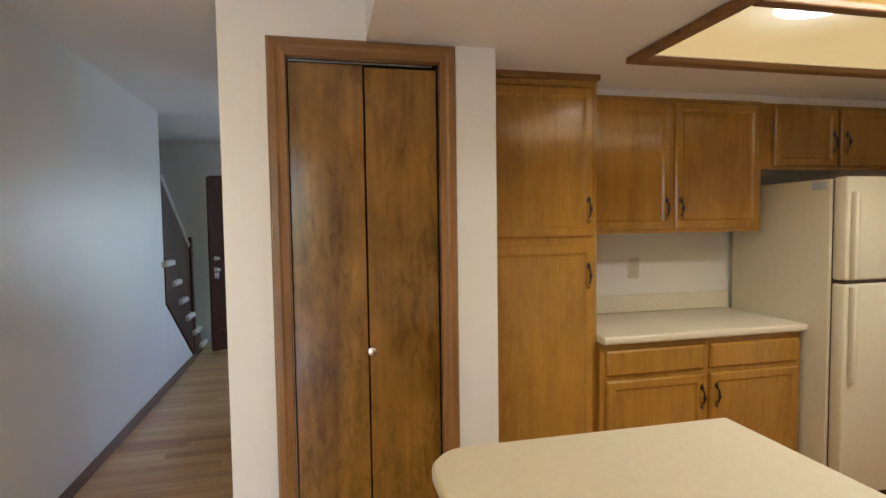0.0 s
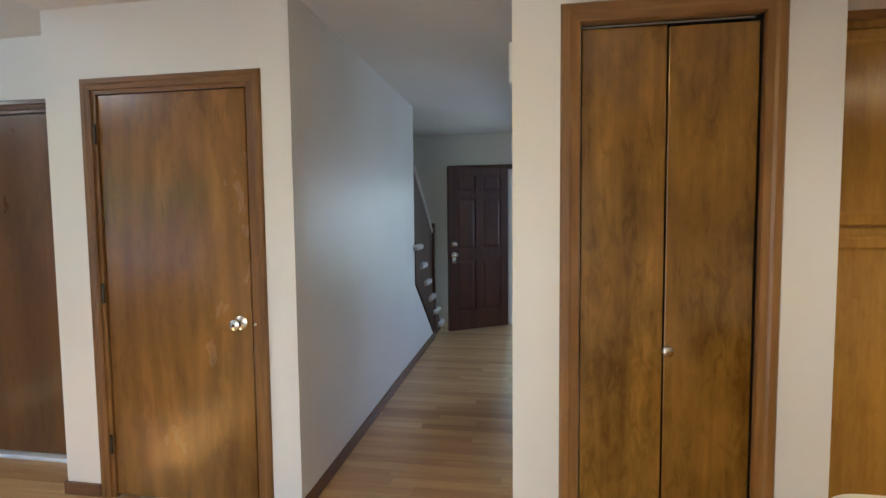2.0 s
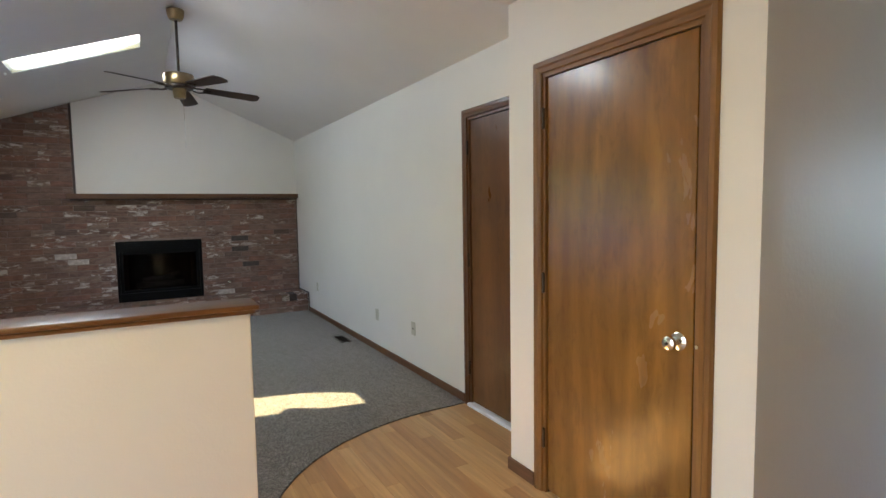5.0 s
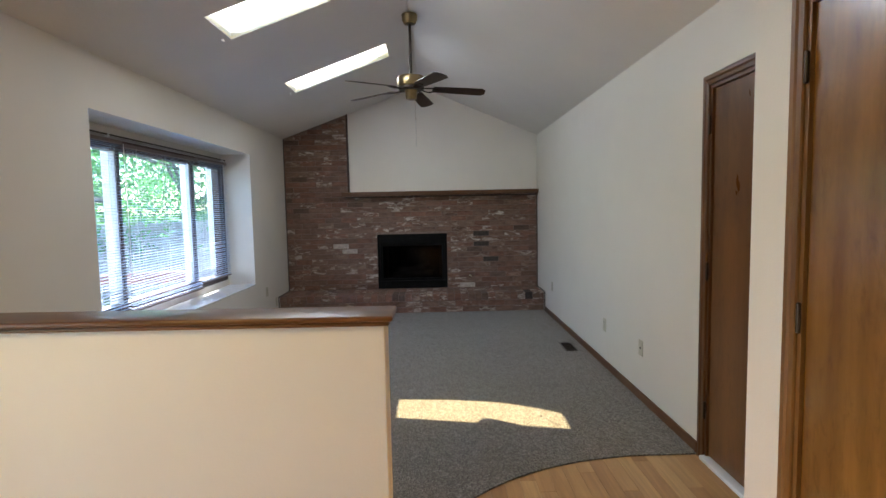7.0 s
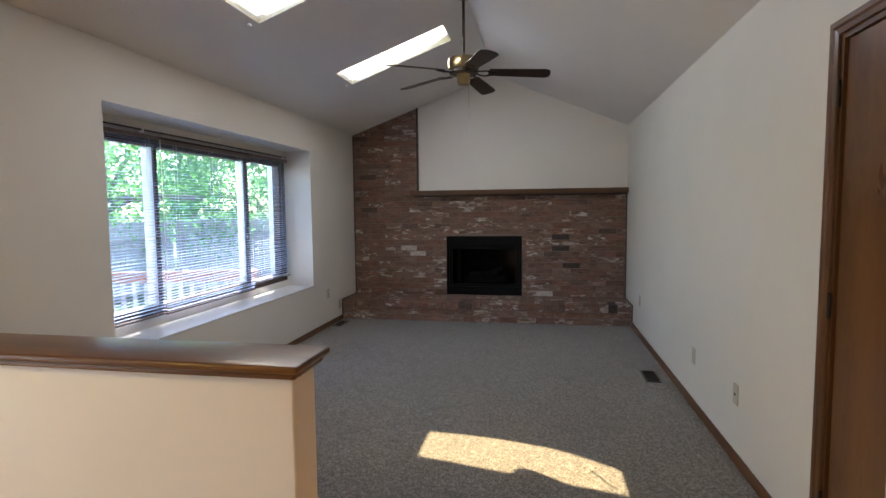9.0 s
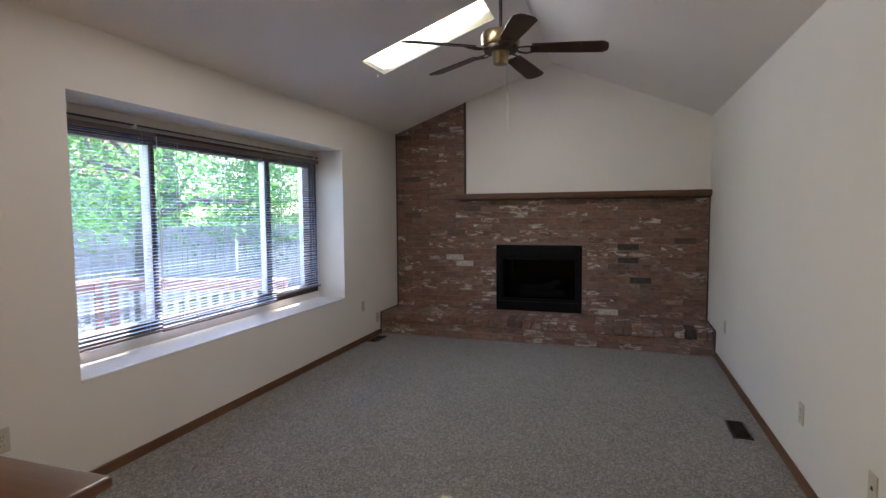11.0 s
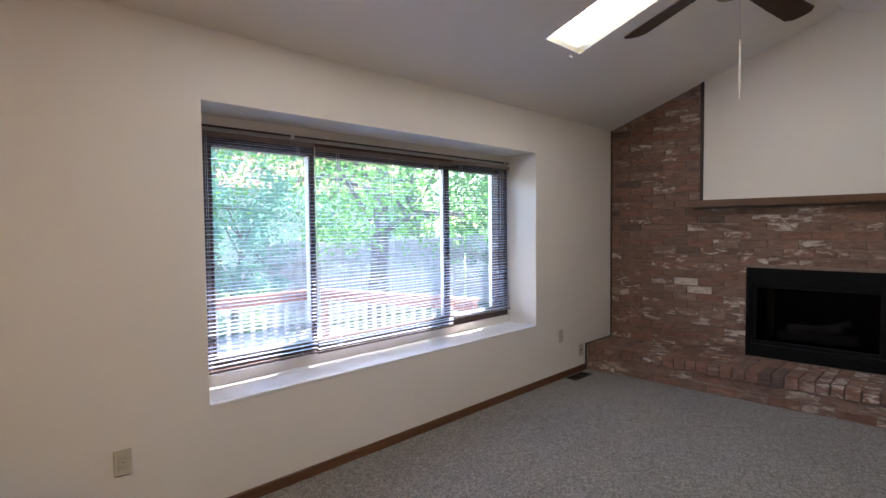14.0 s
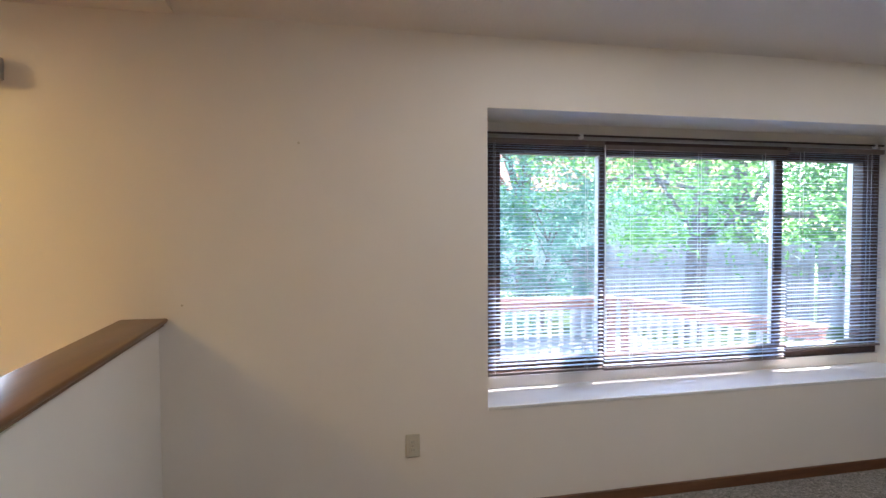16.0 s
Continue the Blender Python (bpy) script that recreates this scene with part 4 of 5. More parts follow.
def slat_mesh(x0, x1):
    bm = bmesh.new()
    rows = []
    for i in range(4):
        f = i / 3 - 0.5
        y, z = f * 0.025, 0.0018 * (1 - 4 * f * f) - f * 0.003
        rows.append([bm.verts.new((x, y, z)) for x in (x0, x1)])
    for p, q in zip(rows, rows[1:]):
        bm.faces.new((p[0], p[1], q[1], q[0]))
    bmesh.ops.solidify(bm, geom=list(bm.faces), thickness=0.0007)
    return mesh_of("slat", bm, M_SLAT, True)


def blind(x0, x1, ztop, zbot, stacked):
    yb = -0.875
    bl = thing("mini_blind", ((x0 + x1) / 2, yb, ztop), "lowered brown-grey metal mini blind with open slats", "window blind", "blinds in the wide window")
    part("headrail", soft(boxes((x0, x1, yb - 0.014, yb + 0.014, ztop - 0.028, ztop)), 0.002, 1), M_RAILCLR, bl)
    part("bottom_rail", soft(boxes((x0, x1, yb - 0.013, yb + 0.013, zbot, zbot + 0.014)), 0.004, 2), M_RAILCLR, bl)
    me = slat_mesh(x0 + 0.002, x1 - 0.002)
    z = ztop - 0.04
    n = 0
    while z > zbot + 0.022:
        ob = new("slat", me)
        ob.parent = bl
        ob.location = Vector((0, yb, z)) - bl.location + Vector((0, 0, 0))
        ob.rotation_euler = (random.uniform(-0.02, 0.02), random.uniform(-0.0006, 0.0006), 0)
        n += 1
        z -= 0.0125 if n < stacked else 0.0222
    k = 3 if x1 - x0 > 1 else 2
    for i in range(k):
        x = x0 + (x1 - x0) * (0.14 + 0.72 * i / (k - 1))
        for dy in (-0.0135, 0.0135):
            part("ladder_cord", boxes((x - 0.0008, x + 0.0008, yb + dy - 0.0006, yb + dy + 0.0006, zbot + 0.01, ztop - 0.02)), M_CORD, bl)
    return bl


random.seed(3)
blind(-4.962, -4.186, 1.986, 0.646, 6)
blind(-6.232, -4.968, 1.967, 0.638, 4)
blind(-6.976, -6.240, 1.986, 0.690, 5)
tilt = thing("blind_wand", (-4.364, -0.850, 1.239), "thin clear tilt wand hanging from the blind", "blind wand")
part("rod", tube([(-4.958, -0.853, 1.962), (-4.960, -0.850, 1.334), (-4.958, -0.850, 0.915)], 0.0035, 8), M_CORD, tilt)
rod = thing("curtain_rod", (-5.581, -0.850, 2.029), "slim dark curtain rod with pale brackets along the window head", "curtain rod")
part("rod_bar", tube([(WX0 + 0.01, -0.885, 2.018), (WX1 - 0.01, -0.885, 2.018)], 0.006, 10), M_TRIMDARK, rod)
part("pale_rail", soft(boxes((WX0 + 0.01, WX1 - 0.01, -0.918, -0.902, 1.996, 2.016)), 0.003, 1), M_VALANCE, rod)
for x in (-6.932, -4.824):
    part("bracket", soft(boxes((x - 0.012, x + 0.012, -0.918, -0.878, 1.998, 2.028)), 0.003, 1), M_VINYL, rod)

# ---- ceiling fan ----
FX, FYC = -5.57, 1.352
fan = thing("ceiling_fan", (FX, FYC, 3.115), "five-bladed brown ceiling fan with antique brass motor on a downrod", "ceiling fan")
part("canopy", lathe([(0.02, -0.085), (0.05, -0.08), (0.066, -0.05), (0.07, -0.0)], (FX, FYC, 3.115), "z", 28), M_BRASS, fan, "", True)
part("downrod", lathe([(0.0115, 2.565), (0.0115, 3.05)], (FX, FYC, 0), "z", 14), M_BRONZE, fan, "", True)
part("motor_housing", lathe([(0.05, 2.470), (0.085, 2.475), (0.10, 2.490), (0.118, 2.500), (0.122, 2.515), (0.122, 2.565), (0.115, 2.583), (0.07, 2.595), (0.03, 2.605)], (FX, FYC, 0), "z", 40), M_BRASS, fan, "", True)
part("motor_band", lathe([(0.105, 2.465), (0.112, 2.473), (0.112, 2.491), (0.10, 2.495)], (FX, FYC, 0), "z", 40), M_BRONZE, fan, "", True)
part("switch_housing", lathe([(0.02, 2.383), (0.042, 2.385), (0.048, 2.395), (0.056, 2.465), (0.056, 2.473)], (FX, FYC, 0), "z", 28), M_BRASS, fan, "", True)
for i in range(5):
    a = radians(24 + 72 * i)
    m = Matrix.Translation((FX, FYC, 2.485)) @ Matrix.Rotation(a, 4, "Z") @ Matrix.Rotation(radians(3.0), 4, "Y")
    bm = bmesh.new()
    outline = [(0.20, -0.052), (0.45, -0.062), (0.63, -0.066), (0.66, -0.040), (0.665, 0.0), (0.66, 0.040), (0.63, 0.066), (0.45, 0.062), (0.20, 0.052)]
    prism(outline, -0.003, 0.003, "z", bm)
    bmesh.ops.transform(bm, matrix=m @ Matrix.Rotation(radians(-12), 4, "X"), verts=bm.verts)
    blade = part("blade", bm, M_BLADE, fan)
    bm = bmesh.new()
    for s in (-1, 1):
        pts = [(0.085, s * 0.012, 0.004), (0.12, s * 0.030, -0.010), (0.16, s * 0.042, -0.012), (0.20, s * 0.034, -0.008), (0.235, s * 0.012, -0.007)]
        tube(pts, 0.006, 6, bm)
    prism([(0.19, -0.035), (0.25, -0.012), (0.25, 0.012), (0.19, 0.035)], -0.010, -0.004, "z", bm)
    bmesh.ops.transform(bm, matrix=m @ Matrix.Rotation(radians(-12), 4, "X"), verts=bm.verts)
    part("blade_iron", bm, M_BRONZE, blade, "dark scrolled blade bracket", True)
chain = part("pull_chain", tube([(FX - 0.05, FYC + 0.03, 2.395), (FX - 0.06, FYC + 0.032, 2.2)], 0.0012, 6), M_BRASS, fan, "thin brass pull chain")
part("pull_rod", tube([(FX - 0.06, FYC + 0.032, 2.22), (FX - 0.062, FYC + 0.033, 1.977)], 0.005, 8), M_CORD, chain, "white pull end")


# ---- outlets, vents ----
def outlet(name, m, label, category, toggles="duplex"):
    """A wall plate in its own x-z plane, facing -y, laid out by the pose m."""
    at = m.translation
    ob = thing(name, at, label, category, "wall plates")

    def put(nm, bm, mat, parent):
        bmesh.ops.transform(bm, matrix=m, verts=bm.verts)
        return part(nm, bm, mat, parent)

    put("plate", rbox(-0.036, 0.036, -0.006, 0.0, -0.058, 0.058, 0.003, 2), M_PLASTIC, ob)
    if toggles == "duplex":
        for dz in (-0.02, 0.02):
            bm = rbox(-0.017, 0.017, -0.0085, -0.005, dz - 0.0135, dz + 0.0135, 0.003, 2)
            sock = put("socket", bm, M_PLASTIC, ob)
            for dx in (-0.006, 0.006):
                put("slot", boxes((dx - 0.001, dx + 0.001, -0.0092, -0.008, dz - 0.004, dz + 0.005)), M_SLOT, sock)
    else:
        put("jack", rbox(-0.008, 0.008, -0.009, -0.005, -0.008, 0.008, 0.002, 1), M_SLOT, ob)
    put("screw", lathe([(0.003, -0.0075), (0.003, -0.005)], (0, 0, 0), "y", 8), M_NICKEL, ob)
    return ob


outlet("wall_outlet", pose(-5.345, YN, 0.372), "almond plastic wall outlet low on the white wall", "outlet")
outlet("cable_plate", pose(-4.53, YN, 0.386), "blank almond cable plate low on the white wall", "outlet", "jack")
outlet("wall_outlet", pose(-7.42, YN, 0.40), "almond plastic wall outlet near the hearth", "outlet")
outlet("wall_outlet", pose(-3.782, YS, 0.405, 0, 0, 180), "almond plastic wall outlet beside the window", "outlet")
outlet("wall_outlet", pose(-7.405, YS, 0.412, 0, 0, 180), "almond plastic wall outlet between window and hearth", "outlet")
outlet("cable_plate", pose(-7.77, YS, 0.22, 0, 0, 180), "small almond cable plate beside the hearth", "outlet", "jack")
outlet("wall_outlet", pose(-2.573, 0.235, 0.39, 0, 0, 90), "almond plastic wall outlet in the half wall", "outlet")
outlet("wall_outlet", pose(1.65, KY, 1.16), "almond plastic wall outlet over the counter", "outlet")


def floor_vent(x0, x1, y0, y1):
    ob = thing("floor_vent", ((x0 + x1) / 2, (y0 + y1) / 2, 0.008), "brown metal floor register set in the carpet", "floor vent", "floor vents")
    part("rim", soft(boxes((x0, x1, y0, y0 + 0.014, 0.006, 0.014), (x0, x1, y1 - 0.014, y1, 0.006, 0.014), (x0, x0 + 0.014, y0 + 0.014, y1 - 0.014, 0.006, 0.014), (x1 - 0.014, x1, y0 + 0.014, y1 - 0.014, 0.006, 0.014)), 0.002, 1), M_BRONZE, ob)
    part("well", boxes((x0 + 0.01, x1 - 0.01, y0 + 0.01, y1 - 0.01, 0.0, 0.0088)), M_BLACK, ob)
    n = int((x1 - x0 - 0.03) / 0.016)
    for i in range(n):
        x = x0 + 0.02 + i * 0.016
        part("fin", boxes((x, x + 0.005, y0 + 0.014, y1 - 0.014, 0.0092, 0.0125)), M_BRONZE, ob)


floor_vent(-6.13, -5.83, 2.79, 2.91)
floor_vent(-7.72, -7.44, -0.57, -0.45)

# ---- patio door beside the half wall ----
patio = thing("door_patio", (-1.15, YS - 0.1, 0), "white framed sliding patio door with grey valance", "patio door")
tagged(patio, kind="structure")
part("frame_side", boxes((-2.0, -1.95, YS - 0.16, YS - 0.08, 0, 2.06)), M_VINYL, patio)
part("frame_side", boxes((-0.25, -0.2, YS - 0.16, YS - 0.08, 0, 2.06)), M_VINYL, patio)
part("frame_head", boxes((-1.95, -0.25, YS - 0.16, YS - 0.08, 2.01, 2.06)), M_VINYL, patio)
part("stile", boxes((-1.19, -1.11, YS - 0.15, YS - 0.09, 0.0, 2.01)), M_VINYL, patio)
g = part("pane", boxes((-1.95, -0.25, YS - 0.125, YS - 0.119, 0.0, 2.01)), M_GLASS, patio)
g.visible_shadow = False
part("valance", soft(boxes((-2.07, -0.15, YS + 0.002, YS + 0.09, 2.105, 2.20)), 0.004, 1), M_VALANCE, patio, "grey blind valance")


# small nail holes left in the window wall
for x, z in ((-3.255, 1.884), (-2.736, 1.139)):
    solid("nail_hole", lathe([(0.006, 0.0), (0.005, 0.0012), (0.002, 0.002)], (x, YS - 0.0005, z), "y", 10), M_PLASTIC, "small filled nail hole in the painted wall", "nail hole", group="nail holes")

# ---- kitchen ----
def pull(parent, x, y, z, h=0.10):
    """A cast bronze drop pull with fleur ends."""
    bm = bmesh.new()
    for s in (-1, 1):
        prism([(x - 0.004, z + s * h * 0.5 - 0.012), (x - 0.011, z + s * h * 0.5), (x - 0.006, z + s * (h * 0.5 + 0.010)), (x, z + s * (h * 0.5 + 0.020)), (x + 0.006, z + s * (h * 0.5 + 0.010)), (x + 0.011, z + s * h * 0.5), (x + 0.004, z + s * h * 0.5 - 0.012)], y - 0.005, y, "y", bm)
    tube([(x, y - 0.003, z - h * 0.42), (x, y - 0.018, z - h * 0.34), (x, y - 0.024, z), (x, y - 0.018, z + h * 0.34), (x, y - 0.003, z + h * 0.42)], 0.0045, 8, bm)
    lathe([(0.0045, -0.012), (0.0085, -0.004), (0.0085, 0.004), (0.0045, 0.012)], (x, y - 0.024, z), "z", 10, bm)
    part("handle", bm, M_BRONZE, parent, "dark bronze ornate pull", True)


def panel_door(parent, x0, x1, y, z0, z1, name="door", handle=None):
    """A lipped door with a stepped frame round a flat field; y is the cabinet's face, the door stands proud of it."""
    bm = bmesh.new()
    steps = [(0.0, 0.0), (0.0, -0.010), (0.009, -0.018), (0.040, -0.018), (0.050, -0.010), (0.056, -0.009)]
    rings = []
    for inset, d in steps:
        rings.append([bm.verts.new((x, y + d, z)) for x, z in ((x0 + inset, z0 + inset), (x1 - inset, z0 + inset), (x1 - inset, z1 - inset), (x0 + inset, z1 - inset))])
    for p, q in zip(rings, rings[1:]):
        for i in range(4):
            bm.faces.new((p[i], p[(i + 1) % 4], q[(i + 1) % 4], q[i]))
    bm.faces.new(rings[-1])
    bm.faces.new(rings[0][::-1])
    bmesh.ops.recalc_face_normals(bm, faces=bm.faces)
    d = part(name, bm, M_CAB, parent)
    if handle:
        pull(d, handle[0], y - 0.018, handle[1], 0.085)
    return d


def drawer_front(parent, x0, x1, y, z0, z1):
    bm = bmesh.new()
    rings = []
    for inset, d in ((0.0, 0.0), (0.0, -0.010), (0.010, -0.018)):
        rings.append([bm.verts.new((x, y + d, z)) for x, z in ((x0 + inset, z0 + inset), (x1 - inset, z0 + inset), (x1 - inset, z1 - inset), (x0 + inset, z1 - inset))])
    for p, q in zip(rings, rings[1:]):
        for i in range(4):
            bm.faces.new((p[i], p[(i + 1) % 4], q[(i + 1) % 4], q[i]))
    bm.faces.new(rings[-1])
    bm.faces.new(rings[0][::-1])
    bmesh.ops.recalc_face_normals(bm, faces=bm.faces)
    return part("drawer_front", bm, M_CAB, parent)


CF = 2.505
tall = thing("tall_cabinet", (0.86, 2.8, 0), "tall honey-stained wooden pantry cabinet with two glossy doors", "cabinet")
part("body", boxes((PX1 + 0.001, 1.142, CF, KY - 0.002, 0.09, 2.075)), M_CAB, tall)
part("plinth", boxes((PX1 + 0.001, 1.142, CF + 0.05, KY - 0.01, 0.0, 0.09)), M_TRIMDARK, tall)
part("crown_strip", soft(boxes((PX1 + 0.002, 1.150, CF - 0.024, KY - 0.003, 2.075, 2.105)), 0.003, 1), M_CASING_X, tall)
panel_door(tall, 0.582, 1.122, CF, 1.368, 2.045, "door", (1.092, 1.491))
panel_door(tall, 0.582, 1.122, CF, 0.12, 1.334, "door", (1.092, 1.189))

UF = 2.70
upper = thing("wall_cabinet", (1.70, 2.95, 1.37), "honey-stained wooden wall cabinet with two panelled doors", "cabinet")
part("body", boxes((1.1425, 2.228, UF, KY - 0.002, 1.372, 2.094)), M_CAB, upper)
panel_door(upper, 1.160, 1.665, UF, 1.392, 2.05, "door", (1.637, 1.496))
panel_door(upper, 1.692, 2.208, UF, 1.392, 2.05, "door", (1.720, 1.496))

over = thing("wall_cabinet", (2.75, 2.95, 1.72), "short honey-stained wall cabinet above the refrigerator", "cabinet")
part("body", boxes((2.229, 3.22, UF, KY - 0.002, 1.705, 2.094)), M_CAB, over)
panel_door(over, 2.303, 2.722, UF, 1.722, 2.045, "door", (2.690, 1.858))
panel_door(over, 2.745, 3.17, UF, 1.722, 2.045, "door", (2.78, 1.858))
part("filler_strip", boxes((1.152, 2.2285, UF - 0.004, UF - 0.0005, 2.066, 2.0985)), M_CEIL, upper, "white filler strip under the ceiling")
part("filler_strip", boxes((2.229, 3.22, UF - 0.004, UF - 0.0005, 2.060, 2.0985)), M_CEIL, over, "white filler strip under the ceiling")

BF = 2.475
base = thing("base_cabinet", (1.70, 2.8, 0), "honey-stained wooden base cabinet with two drawers and doors", "cabinet")
part("body", boxes((1.1425, 2.268, BF, KY - 0.002, 0.10, 0.868)), M_CAB, base)
part("plinth", boxes((1.1425, 2.268, BF + 0.06, KY - 0.01, 0.0, 0.10)), M_TRIMDARK, base)
drawer_front(base, 1.172, 1.694, BF, 0.715, 0.835)
drawer_front(base, 1.728, 2.245, BF, 0.715, 0.835)
panel_door(base, 1.172, 1.694, BF, 0.13, 0.692, "door", (1.677, 0.582))
panel_door(base, 1.728, 2.245, BF, 0.13, 0.692, "door", (1.760, 0.584))

ctr = thing("worktop", (1.70, 2.8, 0.87), "cream laminate worktop with a low splashback on the base cabinet", "worktop")
part("top", rbox(1.143, 2.278, 2.435, KY - 0.002, 0.869, 0.908, 0.012, 3), M_COUNTER, ctr, "", True)
part("splashback", rbox(1.143, 2.278, KY - 0.024, KY - 0.001, 0.909, 1.01, 0.005, 2), M_COUNTER, ctr)

# refrigerator
fr = thing("refrigerator", (2.68, 2.7, 0), "almond two-door top-freezer refrigerator", "refrigerator")
part("body", rbox(2.238, 3.02, 2.305, 2.93, 0.03, 1.625, 0.008, 2), M_FRIDGE, fr)
up = part("freezer_door", rbox(2.238, 3.02, 2.222, 2.298, 1.142, 1.632, 0.014, 3), M_FRIDGE, fr, "", True)
lo = part("door", rbox(2.238, 3.02, 2.222, 2.298, 0.10, 1.126, 0.014, 3), M_FRIDGE, fr, "", True)
part("gasket", boxes((2.248, 3.01, 2.235, 2.307, 0.1, 1.62)), M_TRIMDARK, fr)
part("grille", boxes((2.26, 3.0, 2.27, 2.32, 0.02, 0.095)), M_BRONZE, fr)
part("handle", rbox(2.252, 2.277, 2.188, 2.223, 1.15, 1.56, 0.01, 3), M_FRIDGE, up, "", True)
part("handle", rbox(2.252, 2.277, 2.188, 2.223, 0.66, 1.118, 0.01, 3), M_FRIDGE, lo, "", True)
part("hinge_cover", rbox(2.95, 3.01, 2.24, 2.34, 1.632, 1.652, 0.005, 2), M_FRIDGE, fr)
part("paper_tag", boxes((2.2365, 2.2375, 2.33, 2.41, 1.575, 1.615)), plain("blue_grey_paper", (0.42, 0.46, 0.52), 0.8), fr, "pale blue-grey paper tag")
part("coil_cover", boxes((2.36, 2.9, 2.93, 2.96, 0.1, 1.5)), M_BLACK, fr)

fr.location += Vector((0.047, 0.033, 0))

# island
isl = thing("kitchen_island", (0.58, 0.75, 0), "kitchen peninsula with rounded cream laminate top", "kitchen island")
IX0, IX1, IY0, IY1 = 0.130, 0.962, -0.35, 1.485
pts = []
for cx, cy, a0 in ((IX1 - 0.012, IY1 - 0.012, 0), (IX0 + 0.10, IY1 - 0.10, 90), (IX0 + 0.10, IY0 + 0.10, 180), (IX1 - 0.10, IY0 + 0.10, 270)):
    r = 0.012 if a0 == 0 else 0.10
    for i in range(9):
        a = radians(a0 + 90 * i / 8)
        pts.append((cx + r * math.cos(a), cy + r * math.sin(a)))
bm = prism(pts, 0.868, 0.91)
bmesh.ops.bevel(bm, geom=[e for e in bm.edges if abs(e.verts[0].co.z - e.verts[1].co.z) < 1e-5], offset=0.010, segments=3, affect="EDGES", clamp_overlap=True)
part("top", bm, M_COUNTER, isl, "", True)
part("body", boxes((0.40, 0.93, IY0 + 0.03, IY1 - 0.05, 0.09, 0.868)), M_CAB, isl)
part("plinth", boxes((0.43, 0.89, IY0 + 0.06, IY1 - 0.09, 0.0, 0.09)), M_TRIMDARK, isl)

# ceiling light box
lbx = thing("ceiling_light_box", (1.87, 1.6, KZ), "oak-framed yellow glowing light panel in the dropped ceiling", "ceiling light")
W = 0.045


def bar(x0, x1, y0, y1, mat):
    return part("light_trim", soft(boxes((x0, x1, y0, y1, KZ - 0.028, KZ - 0.001)), 0.006, 2), mat, lbx)


bar(LX0 - W, LX0 + 0.004, LY0 - W, LY1 + W, M_CASING)
bar(LX1 - 0.004, LX1 + W, LY0 - W, LY1 + W, M_CASING)
bar(LX0 + 0.005, LX1 - 0.005, LY1 - 0.004, LY1 + W, M_CASING_X)
bar(LX0 + 0.005, LX1 - 0.005, LY0 - W, LY0 + 0.004, M_CASING_X)
bar(LX0 + 0.005, LX1 - 0.005, 1.60, 1.645, M_CASING_X)


def diffuser_material():
    """A lit ribbed plastic panel: the hot spot is painted into its glow, no tube above it."""
    m, nt, b = nodes_of("lit_diffuser", 0.25)
    b.inputs["Base Color"].default_value = (0.75, 0.62, 0.35, 1)
    v = coords(nt)
    sep = nt.nodes.new("ShaderNodeSeparateXYZ")
    nt.links.new(v, sep.inputs[0])
    g = nt.nodes.new("ShaderNodeTexGradient")
    g.gradient_type = "SPHERICAL"
    mp = nt.nodes.new("ShaderNodeMapping")
    mp.inputs["Location"].default_value = (-1.43 / 0.34, -1.68 / 0.26, -2.1 / 0.5)
    mp.inputs["Scale"].default_value = (1 / 0.34, 1 / 0.26, 1 / 0.5)
    nt.links.new(v, mp.inputs["Vector"])
    nt.links.new(mp.outputs[0], g.inputs[0])
    n = noise_tex(nt, v, 4.0, 4)
    c = ramp(nt, g.outputs[0], [(0.0, (0.62, 0.46, 0.19)), (0.35, (0.72, 0.58, 0.30)), (0.64, (0.95, 0.82, 0.50)), (0.69, (5.5, 5.2, 4.4))])
    c = mix(nt, "MULTIPLY", 0.35, c, ramp(nt, n, [(0.3, (0.75, 0.72, 0.66)), (0.7, (1.1, 1.08, 1.0))]))
    nt.links.new(c, b.inputs["Emission Color"])
    b.inputs["Emission Strength"].default_value = 0.105
    return m


part("diffuser", boxes((LX0 + 0.002, LX1 - 0.002, 1.62, LY1 - 0.002, KZ + 0.002, KZ + 0.006)), diffuser_material(), lbx, "glowing yellow plastic diffuser")

# ---- stairs and entry ----
st = thing("stairs", (-2.1, 5.7, 0), "carpeted stairs with dark wooden stringer and handrail", "stairs")
SX0, SX1 = -2.55, HX1
nose = [6.78, 6.54, 6.26, 6.00, 5.78, 5.57, 5.32, 5.08, 4.85]
for k, y in enumerate(nose):
    top = 0.13 + 0.2 * k
    back = nose[k + 1] if k + 1 < len(nose) else y - 0.24
    edge = SX1 + 0.05 if y > 5.33 + 0.02 else SX1 - 0.125
    part("tread", rbox(SX0, edge, back - 0.03, y + 0.0, top - 0.055, top, 0.022, 3), M_STAIRCARPET, st, "beige carpeted tread", True)
    part("riser", boxes((SX0, (SX1 - 0.01 if y > 5.4 else SX1 - 0.13), y - 0.045, y - 0.022, max(0, top - 0.2), top - 0.05)), M_VINYL, st)
part("stringer", prism([(5.365, 0.76), (6.34, 0.02), (6.70, 0.02), (6.70, 0.12), (5.365, 1.16)], SX1 - 0.008, SX1 + 0.010, "x"), M_STAIRWOOD, st, "dark wooden stringer")
part("handrail", tube([(SX1 - 0.02, 5.365, 1.90), (SX1 - 0.02, 6.30, 1.22)], 0.028, 10), M_RAIL, st, "handrail coloured pale for the sheen on its top", True)
part("newel_post", soft(boxes((SX1 - 0.06, SX1 + 0.02, 6.28, 6.36, 0.10, 1.32)), 0.01, 2), M_STAIRWOOD, st)
